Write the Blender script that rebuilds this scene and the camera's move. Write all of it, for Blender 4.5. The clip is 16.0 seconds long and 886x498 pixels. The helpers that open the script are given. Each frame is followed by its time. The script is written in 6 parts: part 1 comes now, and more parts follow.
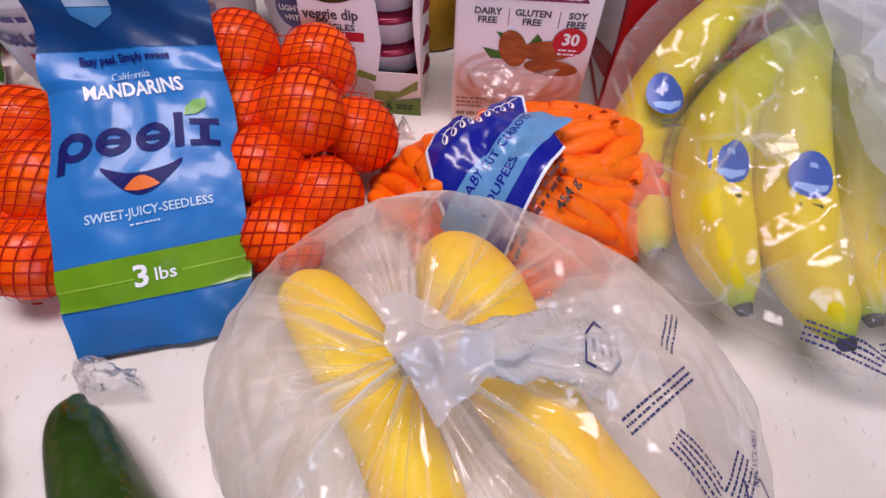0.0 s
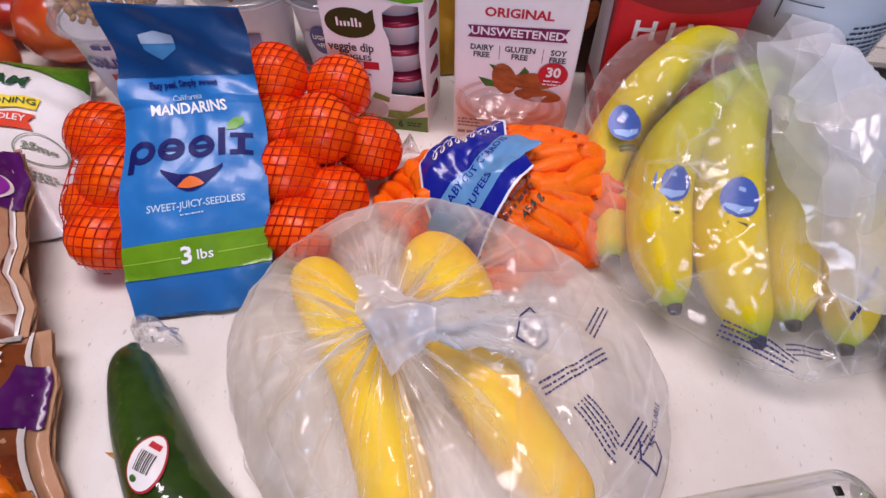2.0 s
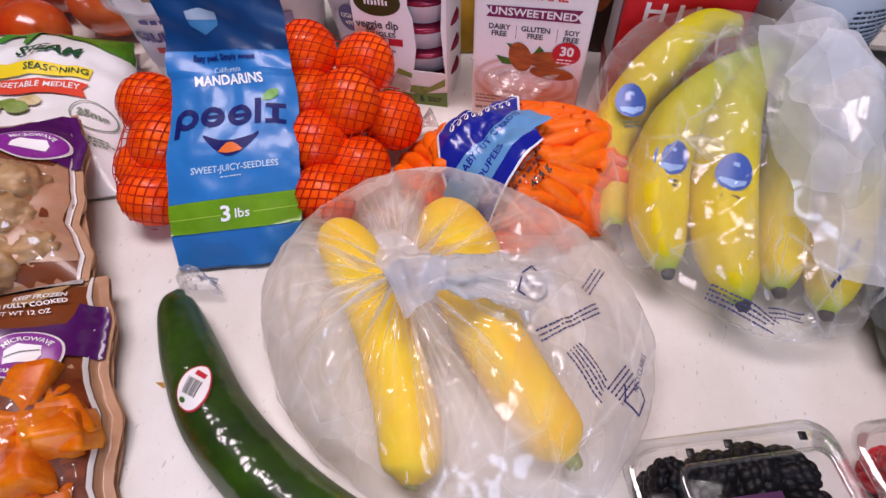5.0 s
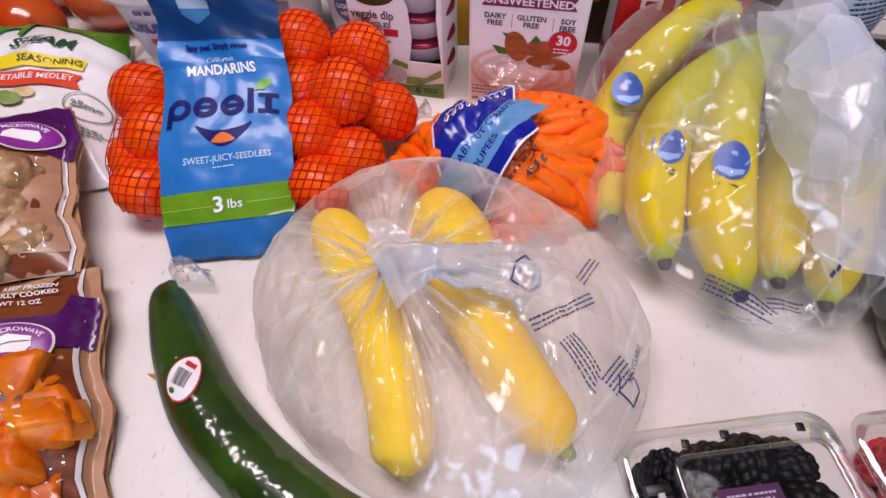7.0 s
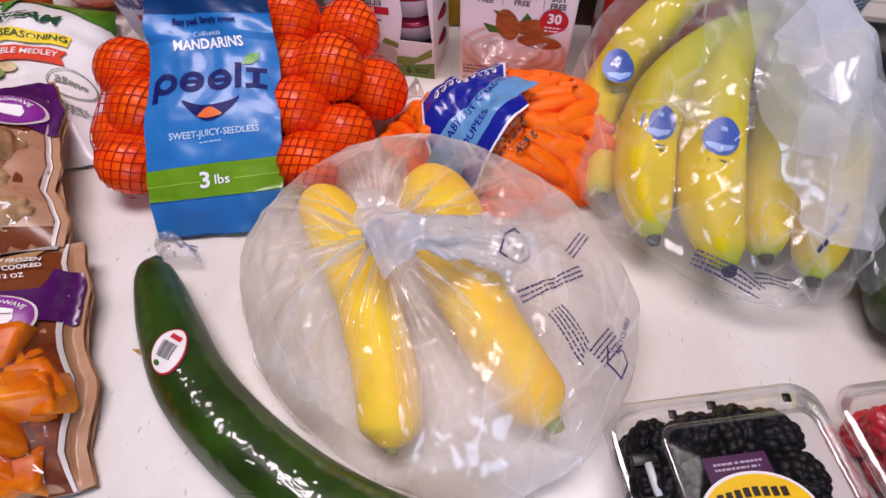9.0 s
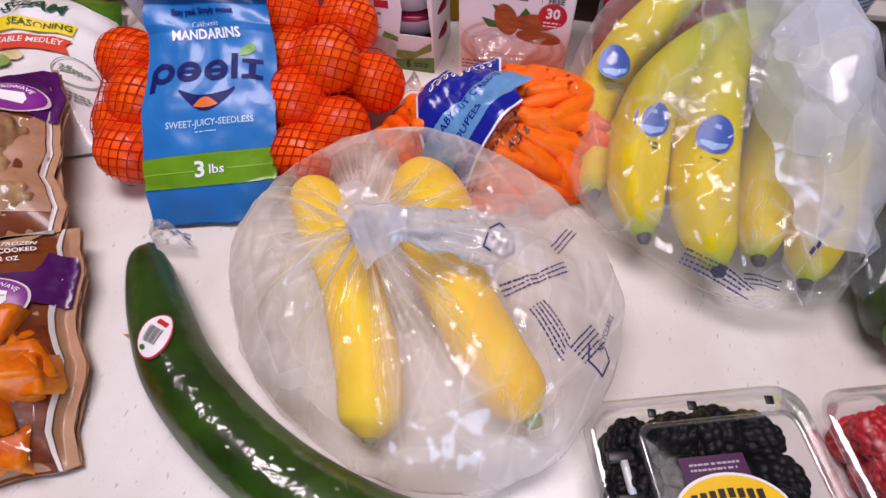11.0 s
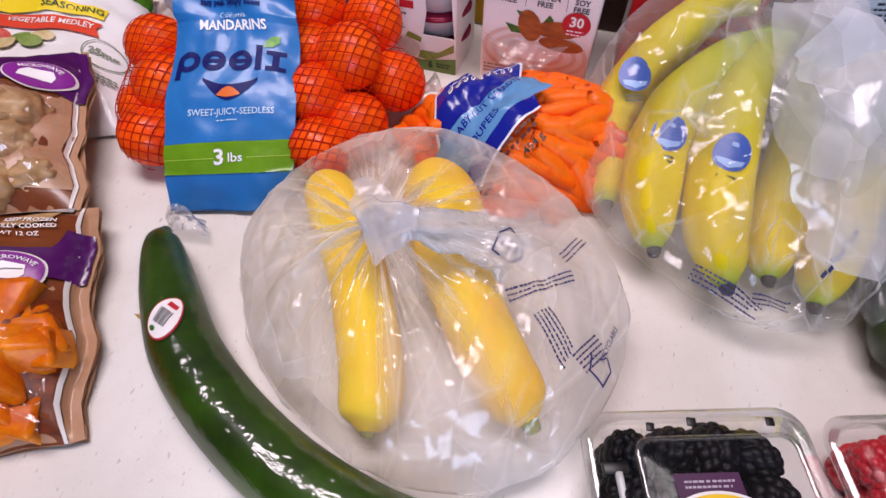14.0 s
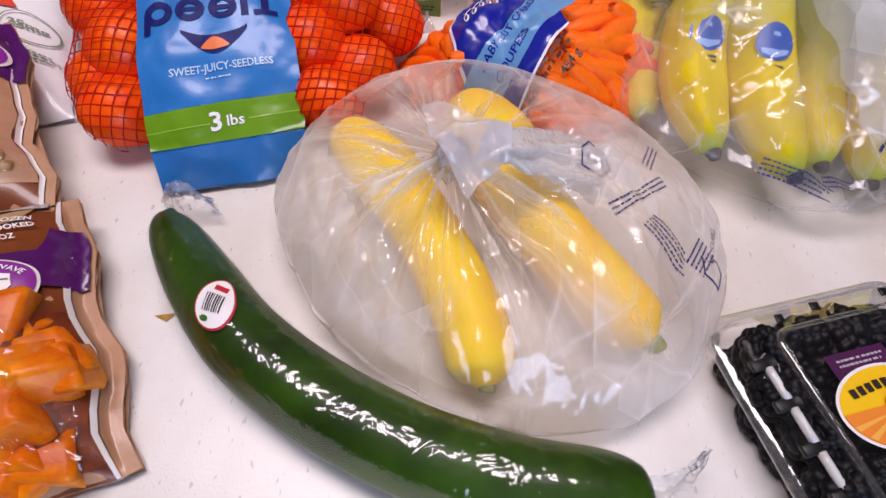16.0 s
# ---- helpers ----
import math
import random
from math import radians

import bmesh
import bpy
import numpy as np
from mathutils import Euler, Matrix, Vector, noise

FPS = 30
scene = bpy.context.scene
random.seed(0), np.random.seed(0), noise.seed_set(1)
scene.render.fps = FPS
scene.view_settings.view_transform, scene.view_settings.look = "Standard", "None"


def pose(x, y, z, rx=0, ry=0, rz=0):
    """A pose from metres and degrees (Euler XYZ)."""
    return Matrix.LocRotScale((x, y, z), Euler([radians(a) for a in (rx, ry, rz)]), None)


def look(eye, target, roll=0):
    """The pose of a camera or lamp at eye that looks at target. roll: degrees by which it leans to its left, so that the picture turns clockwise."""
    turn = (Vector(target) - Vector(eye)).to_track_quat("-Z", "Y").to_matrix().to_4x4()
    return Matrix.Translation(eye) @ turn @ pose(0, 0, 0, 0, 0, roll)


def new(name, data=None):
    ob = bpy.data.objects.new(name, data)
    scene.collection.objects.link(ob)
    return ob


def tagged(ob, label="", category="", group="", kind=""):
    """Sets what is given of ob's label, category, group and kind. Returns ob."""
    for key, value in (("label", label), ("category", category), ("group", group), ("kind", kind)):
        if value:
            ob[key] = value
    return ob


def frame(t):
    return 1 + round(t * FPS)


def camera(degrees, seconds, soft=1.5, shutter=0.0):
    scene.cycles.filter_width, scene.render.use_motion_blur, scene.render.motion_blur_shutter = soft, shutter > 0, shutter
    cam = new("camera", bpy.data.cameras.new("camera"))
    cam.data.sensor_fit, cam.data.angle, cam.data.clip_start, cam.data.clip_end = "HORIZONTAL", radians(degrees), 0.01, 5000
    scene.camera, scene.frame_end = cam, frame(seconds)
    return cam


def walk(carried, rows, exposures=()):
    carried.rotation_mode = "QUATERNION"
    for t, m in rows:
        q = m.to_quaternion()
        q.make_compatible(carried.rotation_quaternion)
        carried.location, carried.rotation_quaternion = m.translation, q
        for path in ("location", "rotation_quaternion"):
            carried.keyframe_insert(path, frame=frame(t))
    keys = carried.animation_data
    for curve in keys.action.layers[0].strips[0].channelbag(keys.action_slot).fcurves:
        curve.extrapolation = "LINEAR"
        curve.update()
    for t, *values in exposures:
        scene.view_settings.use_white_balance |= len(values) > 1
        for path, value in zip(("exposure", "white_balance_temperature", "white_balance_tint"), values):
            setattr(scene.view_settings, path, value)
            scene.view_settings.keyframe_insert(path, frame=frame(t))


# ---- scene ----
cam = camera(80.4, 16.0)
PATH = [
    (0, (0.016, 0.166, 0.266), (-0.049, 1.389, -1.315), 2.3),
    (0.5, (0.038, 0.146, 0.287), (-0.134, 1.377, -1.28), -1.7),
    (1, (0.049, 0.143, 0.298), (-0.126, 1.382, -1.263), -1.4),
    (1.5, (0.053, 0.134, 0.31), (-0.153, 1.375, -1.245), -1.1),
    (2, (0.058, 0.129, 0.311), (-0.169, 1.35, -1.256), -0.8),
    (2.5, (0.063, 0.13, 0.316), (-0.205, 1.356, -1.241), -2.4),
    (3, (0.066, 0.13, 0.318), (-0.22, 1.363, -1.23), -3.4),
    (3.5, (0.066, 0.124, 0.322), (-0.221, 1.337, -1.242), -3.3),
    (4, (0.066, 0.108, 0.33), (-0.213, 1.277, -1.269), -2.2),
    (4.2, (0.066, 0.103, 0.33), (-0.215, 1.258, -1.279), -2.1),
    (6.5, (0.075, 0.101, 0.325), (-0.236, 1.242, -1.287), -2.9),
    (7, (0.075, 0.101, 0.323), (-0.228, 1.24, -1.292), -2.7),
    (7.5, (0.075, 0.103, 0.323), (-0.22, 1.238, -1.297), -2.6),
    (8, (0.072, 0.102, 0.319), (-0.208, 1.236, -1.304), -1.9),
    (8.5, (0.076, 0.092, 0.314), (-0.195, 1.225, -1.312), -1.4),
    (10.8, (0.091, 0.094, 0.313), (-0.223, 1.208, -1.318), -2.2),
    (11, (0.096, 0.094, 0.312), (-0.225, 1.205, -1.32), -2.2),
    (11.5, (0.115, 0.1, 0.312), (-0.232, 1.21, -1.315), -2.7),
    (12, (0.115, 0.096, 0.312), (-0.254, 1.203, -1.313), -2.9),
    (12.5, (0.113, 0.094, 0.311), (-0.273, 1.193, -1.314), -2.9),
    (13, (0.105, 0.094, 0.316), (-0.28, 1.193, -1.31), -2.1),
    (13.5, (0.094, 0.092, 0.317), (-0.278, 1.192, -1.311), -1.0),
    (14, (0.098, 0.093, 0.314), (-0.267, 1.194, -1.315), -0.5),
    (14.5, (0.104, 0.088, 0.314), (-0.267, 1.178, -1.322), -0.7),
    (15, (0.099, 0.073, 0.296), (-0.25, 1.126, -1.368), -0.7),
    (15.5, (0.076, 0.07, 0.284), (-0.145, 1.119, -1.405), 0.5),
    (16, (0.011, 0.069, 0.268), (-0.047, 1.203, -1.379), 2.9),
]
walk(cam, [(t, look(eye, target, roll)) for t, eye, target, roll in PATH], [(0.0, 0.05, 6550, 26), (16.0, 0.06, 6550, 26)])

# ---- world and lights ----
world = bpy.data.worlds.new("world")
scene.world = world
world.use_nodes = True
wn = world.node_tree.nodes
wn["Background"].inputs["Color"].default_value = (0.55, 0.62, 0.75, 1)
wn["Background"].inputs["Strength"].default_value = 0.05


def area_lamp(name, m, sx, sy, power, color):
    la = bpy.data.lights.new(name, "AREA")
    la.shape, la.size, la.size_y, la.energy, la.color = "RECTANGLE", sx, sy, power, color
    ob = new(name, la)
    ob.matrix_world = m
    return ob


# warm ceiling fixture over the far side of the counter, cool daylight from the window
area_lamp("ceiling_lamp", pose(-0.15, 0.38, 1.46), 1.15, 0.42, 18.9, (1.0, 0.95, 0.945))
area_lamp("window_light", pose(0.85, -1.61, 0.7, 90, 0, 0), 1.1, 0.95, 25.0, (0.56, 0.75, 1.0))


# ---- materials ----
def srgb(h):
    c = [int(h[i:i + 2], 16) / 255 for i in (0, 2, 4)]
    return tuple(v / 12.92 if v <= 0.04045 else ((v + 0.055) / 1.055) ** 2.4 for v in c) + (1.0,)


def mat(name, color, rough=0.5, color2=None, scale=40.0, bump=0.0, bscale=200.0, metal=0.0, coat=0.0, sss=0.0, spec=0.5, sss_col=None, stretch=(1, 1, 1)):
    m = bpy.data.materials.new(name)
    m.use_nodes = True
    nt = m.node_tree
    b = nt.nodes["Principled BSDF"]
    c = srgb(color) if isinstance(color, str) else color
    b.inputs["Base Color"].default_value = c
    b.inputs["Roughness"].default_value = rough
    b.inputs["Metallic"].default_value = metal
    b.inputs["Coat Weight"].default_value = coat
    b.inputs["Coat Roughness"].default_value = 0.08
    b.inputs["Specular IOR Level"].default_value = spec
    if sss:
        b.inputs["Subsurface Weight"].default_value = sss
        b.inputs["Subsurface Radius"].default_value = sss_col or (0.01, 0.006, 0.003)
        b.inputs["Subsurface Scale"].default_value = 1.0
    tc = nt.nodes.new("ShaderNodeTexCoord")
    mp = nt.nodes.new("ShaderNodeMapping")
    mp.inputs["Scale"].default_value = stretch
    nt.links.new(tc.outputs["Object"], mp.inputs["Vector"])
    if color2:
        c2 = srgb(color2) if isinstance(color2, str) else color2
        n1 = nt.nodes.new("ShaderNodeTexNoise")
        n1.inputs["Scale"].default_value = scale
        n1.inputs["Detail"].default_value = 5
        n1.inputs["Roughness"].default_value = 0.65
        nt.links.new(mp.outputs[0], n1.inputs["Vector"])
        r = nt.nodes.new("ShaderNodeValToRGB")
        r.color_ramp.elements[0].position, r.color_ramp.elements[1].position = 0.38, 0.66
        r.color_ramp.elements[0].color, r.color_ramp.elements[1].color = c, c2
        nt.links.new(n1.outputs["Fac"], r.inputs["Fac"])
        nt.links.new(r.outputs["Color"], b.inputs["Base Color"])
    if bump:
        n2 = nt.nodes.new("ShaderNodeTexNoise")
        n2.inputs["Scale"].default_value = bscale
        n2.inputs["Detail"].default_value = 3
        nt.links.new(mp.outputs[0], n2.inputs["Vector"])
        bp = nt.nodes.new("ShaderNodeBump")
        bp.inputs["Strength"].default_value = bump
        bp.inputs["Distance"].default_value = 0.002
        nt.links.new(n2.outputs["Fac"], bp.inputs["Height"])
        nt.links.new(bp.outputs["Normal"], b.inputs["Normal"])
        if coat:
            nt.links.new(bp.outputs["Normal"], b.inputs["Coat Normal"])
    return m


def film(name, haze=0.2, gloss=0.12, tint=(1, 1, 1, 1), hazecol=(0.86, 0.87, 0.9, 1), rough=0.12, bump=0.6, bscale=45.0, ior=1.28, gap=None, folds=None, facets=None):
    """Thin plastic film: clear, hazy and shiny shares, with creases in the gloss and in the haze."""
    m = bpy.data.materials.new(name)
    m.use_nodes = True
    nt = m.node_tree
    nt.nodes.remove(nt.nodes["Principled BSDF"])
    out = nt.nodes["Material Output"]
    tr = nt.nodes.new("ShaderNodeBsdfTransparent")
    tr.inputs["Color"].default_value = tint
    df = nt.nodes.new("ShaderNodeBsdfDiffuse")
    df.inputs["Color"].default_value = hazecol
    tl = nt.nodes.new("ShaderNodeBsdfTranslucent")
    tl.inputs["Color"].default_value = hazecol
    gl = nt.nodes.new("ShaderNodeBsdfGlossy")
    gl.inputs["Roughness"].default_value = rough
    tc = nt.nodes.new("ShaderNodeTexCoord")
    n = nt.nodes.new("ShaderNodeTexNoise")
    n.inputs["Scale"].default_value = bscale
    n.inputs["Detail"].default_value = 2
    n.inputs["Distortion"].default_value = 1.2
    nt.links.new(tc.outputs["Object"], n.inputs["Vector"])
    bp = nt.nodes.new("ShaderNodeBump")
    bp.inputs["Strength"].default_value = bump
    bp.inputs["Distance"].default_value = 0.006
    vo = nt.nodes.new("ShaderNodeTexVoronoi")
    vo.inputs["Scale"].default_value = bscale * 1.5
    dn = nt.nodes.new("ShaderNodeVectorMath")
    dn.operation = "MULTIPLY_ADD"
    dn.inputs[1].default_value = (0.03, 0.03, 0.03)
    nt.links.new(n.outputs["Color"], dn.inputs[0])
    nt.links.new(tc.outputs["Object"], dn.inputs[2])
    nt.links.new(dn.outputs[0], vo.inputs["Vector"])
    hs = nt.nodes.new("ShaderNodeMath")
    hs.operation = "MULTIPLY_ADD"
    hs.inputs[1].default_value = 0.7
    nt.links.new(vo.outputs["Distance"], hs.inputs[0])
    nt.links.new(n.outputs["Fac"], hs.inputs[2])
    nt.links.new(hs.outputs[0], bp.inputs["Height"])
    nt.links.new(bp.outputs["Normal"], gl.inputs["Normal"])
    if facets:
        # small flat facets between sharp creases, each tilted its own way
        size, tilt = facets
        normal = bp.outputs["Normal"]
        where = tc.outputs["Object"]
        for k, (rot, st) in enumerate(((0.4, (1.0, 0.16, 1.0)), (2.0, (0.9, 0.13, 0.9)), (1.2, (1.0, 0.25, 1.0)))):
            wv = nt.nodes.new("ShaderNodeTexNoise")
            wv.inputs["Scale"].default_value = size * 0.3
            nt.links.new(where, wv.inputs["Vector"])
            wa = nt.nodes.new("ShaderNodeVectorMath")
            wa.operation = "MULTIPLY_ADD"
            wa.inputs[1].default_value = (0.35 / size,) * 3
            nt.links.new(wv.outputs["Color"], wa.inputs[0])
            nt.links.new(where, wa.inputs[2])
            mp = nt.nodes.new("ShaderNodeMapping")
            mp.inputs["Rotation"].default_value = (0, 0, rot)
            mp.inputs["Scale"].default_value = st
            nt.links.new(wa.outputs[0], mp.inputs["Vector"])
            vf = nt.nodes.new("ShaderNodeTexVoronoi")
            vf.inputs["Scale"].default_value = size * (1.0, 1.6, 2.9)[k]
            nt.links.new(mp.outputs[0], vf.inputs["Vector"])
            sb = nt.nodes.new("ShaderNodeVectorMath")
            sb.operation = "SUBTRACT"
            sb.inputs[1].default_value = (0.5, 0.5, 0.5)
            nt.links.new(vf.outputs["Color"], sb.inputs[0])
            ma = nt.nodes.new("ShaderNodeVectorMath")
            ma.operation = "MULTIPLY_ADD"
            ma.inputs[1].default_value = (tilt * (1.0, 0.8, 0.5)[k],) * 3
            nt.links.new(sb.outputs[0], ma.inputs[0])
            nt.links.new(normal, ma.inputs[2])
            normal = ma.outputs[0]
        nm = nt.nodes.new("ShaderNodeVectorMath")
        nm.operation = "NORMALIZE"
        nt.links.new(normal, nm.inputs[0])
        nt.links.new(nm.outputs[0], gl.inputs["Normal"])
    hz = nt.nodes.new("ShaderNodeMixShader")
    hz.inputs["Fac"].default_value = 0.45
    nt.links.new(df.outputs[0], hz.inputs[1])
    nt.links.new(tl.outputs[0], hz.inputs[2])
    n3 = nt.nodes.new("ShaderNodeTexNoise")
    n3.inputs["Scale"].default_value = bscale * 0.45
    n3.inputs["Detail"].default_value = 4
    nt.links.new(tc.outputs["Object"], n3.inputs["Vector"])
    mr = nt.nodes.new("ShaderNodeMapRange")
    mr.inputs["From Min"].default_value, mr.inputs["From Max"].default_value = 0.3, 0.7
    mr.inputs["To Min"].default_value, mr.inputs["To Max"].default_value = haze * 0.7, min(1.0, haze * 1.3)
    nt.links.new(n3.outputs["Fac"], mr.inputs["Value"])
    m1 = nt.nodes.new("ShaderNodeMixShader")
    cover = mr.outputs[0]
    line = None
    if folds:
        # facets of unlike milkiness, with pale lines painted between some for glints on folds
        size, patch, mark = folds
        dl = None
        for k, (rot, st) in enumerate(((0.5, (1.0, 0.4, 1.0)), (2.0, (0.8, 0.33, 0.8)))):
            mp = nt.nodes.new("ShaderNodeMapping")
            mp.inputs["Rotation"].default_value = (0, 0, rot)
            mp.inputs["Scale"].default_value = st
            nt.links.new(tc.outputs["Object"], mp.inputs["Vector"])
            ve = nt.nodes.new("ShaderNodeTexVoronoi")
            ve.feature = "DISTANCE_TO_EDGE"
            ve.inputs["Scale"].default_value = size * (1.0 + 0.7 * k)
            nt.links.new(mp.outputs[0], ve.inputs["Vector"])
            e = nt.nodes.new("ShaderNodeMapRange")
            e.inputs["From Min"].default_value, e.inputs["From Max"].default_value = 0.0, 0.045
            e.inputs["To Min"].default_value, e.inputs["To Max"].default_value = 1.0, 0.0
            nt.links.new(ve.outputs["Distance"], e.inputs["Value"])
            vc = nt.nodes.new("ShaderNodeTexVoronoi")
            vc.inputs["Scale"].default_value = size * (1.0 + 0.7 * k)
            nt.links.new(mp.outputs[0], vc.inputs["Vector"])
            sp = nt.nodes.new("ShaderNodeSeparateColor")
            nt.links.new(vc.outputs["Color"], sp.inputs[0])
            f = nt.nodes.new("ShaderNodeMapRange")
            f.inputs["From Min"].default_value = 0.35
            f.inputs["To Min"].default_value, f.inputs["To Max"].default_value = 1.0 - 0.5 * patch, 1.0 + patch
            nt.links.new(sp.outputs[0], f.inputs["Value"])
            cm = nt.nodes.new("ShaderNodeMath")
            cm.operation = "MULTIPLY"
            nt.links.new(cover, cm.inputs[0])
            nt.links.new(f.outputs[0], cm.inputs[1])
            cover = cm.outputs[0]
            nk = nt.nodes.new("ShaderNodeMapRange")
            nk.inputs["From Min"].default_value, nk.inputs["From Max"].default_value, nk.inputs["To Max"].default_value = 0.48, 0.62, mark
            nt.links.new(n3.outputs["Fac"], nk.inputs["Value"])
            lm = nt.nodes.new("ShaderNodeMath")
            lm.operation = "MULTIPLY"
            nt.links.new(e.outputs[0], lm.inputs[0])
            nt.links.new(nk.outputs[0], lm.inputs[1])
            if dl is None:
                dl = lm.outputs[0]
            else:
                mm = nt.nodes.new("ShaderNodeMath")
                mm.operation = "MAXIMUM"
                nt.links.new(dl, mm.inputs[0])
                nt.links.new(lm.outputs[0], mm.inputs[1])
                line = mm.outputs[0]
    if gap:
        # the film looks clear where it clings to the contents and milky where it stands off
        at = nt.nodes.new("ShaderNodeAttribute")
        at.attribute_name = "gap"
        g = nt.nodes.new("ShaderNodeMapRange")
        g.clamp = False
        g.inputs["To Min"].default_value, g.inputs["To Max"].default_value = gap
        nt.links.new(at.outputs["Fac"], g.inputs["Value"])
        mu = nt.nodes.new("ShaderNodeMath")
        mu.operation = "MULTIPLY"
        nt.links.new(cover, mu.inputs[0])
        nt.links.new(g.outputs[0], mu.inputs[1])
        cover = mu.outputs[0]
    if line is not None:
        al = nt.nodes.new("ShaderNodeMath")
        al.operation = "ADD"
        al.use_clamp = True
        nt.links.new(cover, al.inputs[0])
        nt.links.new(line, al.inputs[1])
        cover = al.outputs[0]
    nt.links.new(cover, m1.inputs["Fac"])
    nt.links.new(tr.outputs[0], m1.inputs[1])
    nt.links.new(hz.outputs[0], m1.inputs[2])
    lw = nt.nodes.new("ShaderNodeFresnel")
    lw.inputs["IOR"].default_value = ior
    nt.links.new(bp.outputs["Normal"], lw.inputs["Normal"])
    ad = nt.nodes.new("ShaderNodeMath")
    ad.operation = "ADD"
    ad.use_clamp = True
    ad.inputs[1].default_value = gloss
    nt.links.new(lw.outputs[0], ad.inputs[0])
    sc = nt.nodes.new("ShaderNodeMath")
    sc.operation = "MULTIPLY"
    sc.inputs[1].default_value = 0.55
    nt.links.new(ad.outputs[0], sc.inputs[0])
    m2 = nt.nodes.new("ShaderNodeMixShader")
    if ior < 1.15:
        m2.inputs["Fac"].default_value = gloss
    else:
        nt.links.new(sc.outputs[0], m2.inputs["Fac"])
    nt.links.new(m1.outputs[0], m2.inputs[1])
    nt.links.new(gl.outputs[0], m2.inputs[2])
    nt.links.new(m2.outputs[0], out.inputs["Surface"])
    return m


def laminate():
    """Off-white counter laminate: warm mottling and sparse dark flecks."""
    m = mat("counter_laminate", "e9e5e0", 0.3, "dfd9d2", 9.0, 0.05, 700.0)
    nt = m.node_tree
    b = nt.nodes["Principled BSDF"]
    base = b.inputs["Base Color"].links[0].from_socket
    tc = nt.nodes.new("ShaderNodeTexCoord")
    mp = nt.nodes.new("ShaderNodeMapping")
    mp.inputs["Scale"].default_value = (1.0, 0.42, 1.0)
    mp.inputs["Rotation"].default_value = (0, 0, 0.7)
    nt.links.new(tc.outputs["Object"], mp.inputs["Vector"])
    for sc, lo, hi, col, amt in ((300.0, 0.675, 0.72, (0.34, 0.30, 0.27, 1), 0.5), (620.0, 0.66, 0.72, (0.45, 0.4, 0.35, 1), 0.4), (24.0, 0.5, 0.75, (0.66, 0.61, 0.56, 1), 0.35)):
        n = nt.nodes.new("ShaderNodeTexNoise")
        n.inputs["Scale"].default_value = sc
        n.inputs["Detail"].default_value = 3
        nt.links.new(mp.outputs[0], n.inputs["Vector"])
        r = nt.nodes.new("ShaderNodeMapRange")
        r.inputs["From Min"].default_value, r.inputs["From Max"].default_value, r.inputs["To Max"].default_value = lo, hi, amt
        nt.links.new(n.outputs["Fac"], r.inputs["Value"])
        mx = nt.nodes.new("ShaderNodeMix")
        mx.data_type = "RGBA"
        nt.links.new(r.outputs[0], mx.inputs["Factor"])
        nt.links.new(base, mx.inputs["A"])
        mx.inputs["B"].default_value = col
        base = mx.outputs["Result"]
    nt.links.new(base, b.inputs["Base Color"])
    return m


M = {}
M["laminate"] = laminate()
M["wall"] = mat("wall_paint", "4c4741", 0.8, "45403a", 3.0, 0.1, 300.0)
M["ceiling"] = mat("ceiling_paint", "706c66", 0.9, "686460", 4.0, 0.1, 200.0)
M["floor"] = mat("floor_vinyl", "8d7a66", 0.5, "7a6856", 6.0, 0.1, 120.0)
M["white_metal"] = mat("white_enamel", "e8e8e4", 0.35, "dedfda", 20.0)
M["wood"] = mat("cabinet_wood", "6b4a30", 0.45, "543722", 14.0, 0.2, 60.0, stretch=(1, 1, 0.15))


# ---- mesh tools ----
def thing(name, label, category, at=(0, 0, 0), group="", kind=""):
    ob = new(name)
    ob.empty_display_size = 0.02
    ob.location = at
    return tagged(ob, label, category, group, kind)


def part(name, bm, material, parent=None, label="", smooth=True):
    """Links a bmesh, given in world metres, as one mesh object under parent."""
    me = bpy.data.meshes.new(name)
    bm.normal_update()
    bm.to_mesh(me)
    bm.free()
    if smooth:
        for p in me.polygons:
            p.use_smooth = True
    me.materials.append(material)
    ob = new(name, me)
    if parent:
        ob.parent = parent
        o, base = parent, Vector((0, 0, 0))
        while o:
            base += o.location
            o = o.parent
        me.transform(Matrix.Translation(-base))
    if label:
        ob["label"] = label
    return ob


def structure(name, bm, material, label, category, smooth=False):
    return tagged(part(name, bm, material, None, "", smooth), label, category, "", "structure")


def cling(ob, bodies, reach, flat=False):
    """Stores on a film how far it stands off the round bodies (x, y, z, radius) inside it, 0 to 1."""
    base = np.array(ob.parent.location)
    co = np.array([v.co for v in ob.data.vertices]) + base
    pts = np.array([spline(b, i / 40) for b in bodies for i in range(41)])
    best = np.full(len(co), 9.0)
    for p in pts:
        if flat:
            best = np.minimum(best, np.linalg.norm(co[:, :2] - p[:2], axis=1) - .62 * p[3] + .25 * np.maximum(co[:, 2] - p[2] - p[3], 0))
        else:
            best = np.minimum(best, np.linalg.norm(co - p[:3], axis=1) - p[3])
    at = ob.data.attributes.new("gap", "FLOAT", "POINT")
    at.data.foreach_set("value", np.clip(best / reach, 0, 1).astype(np.float32))


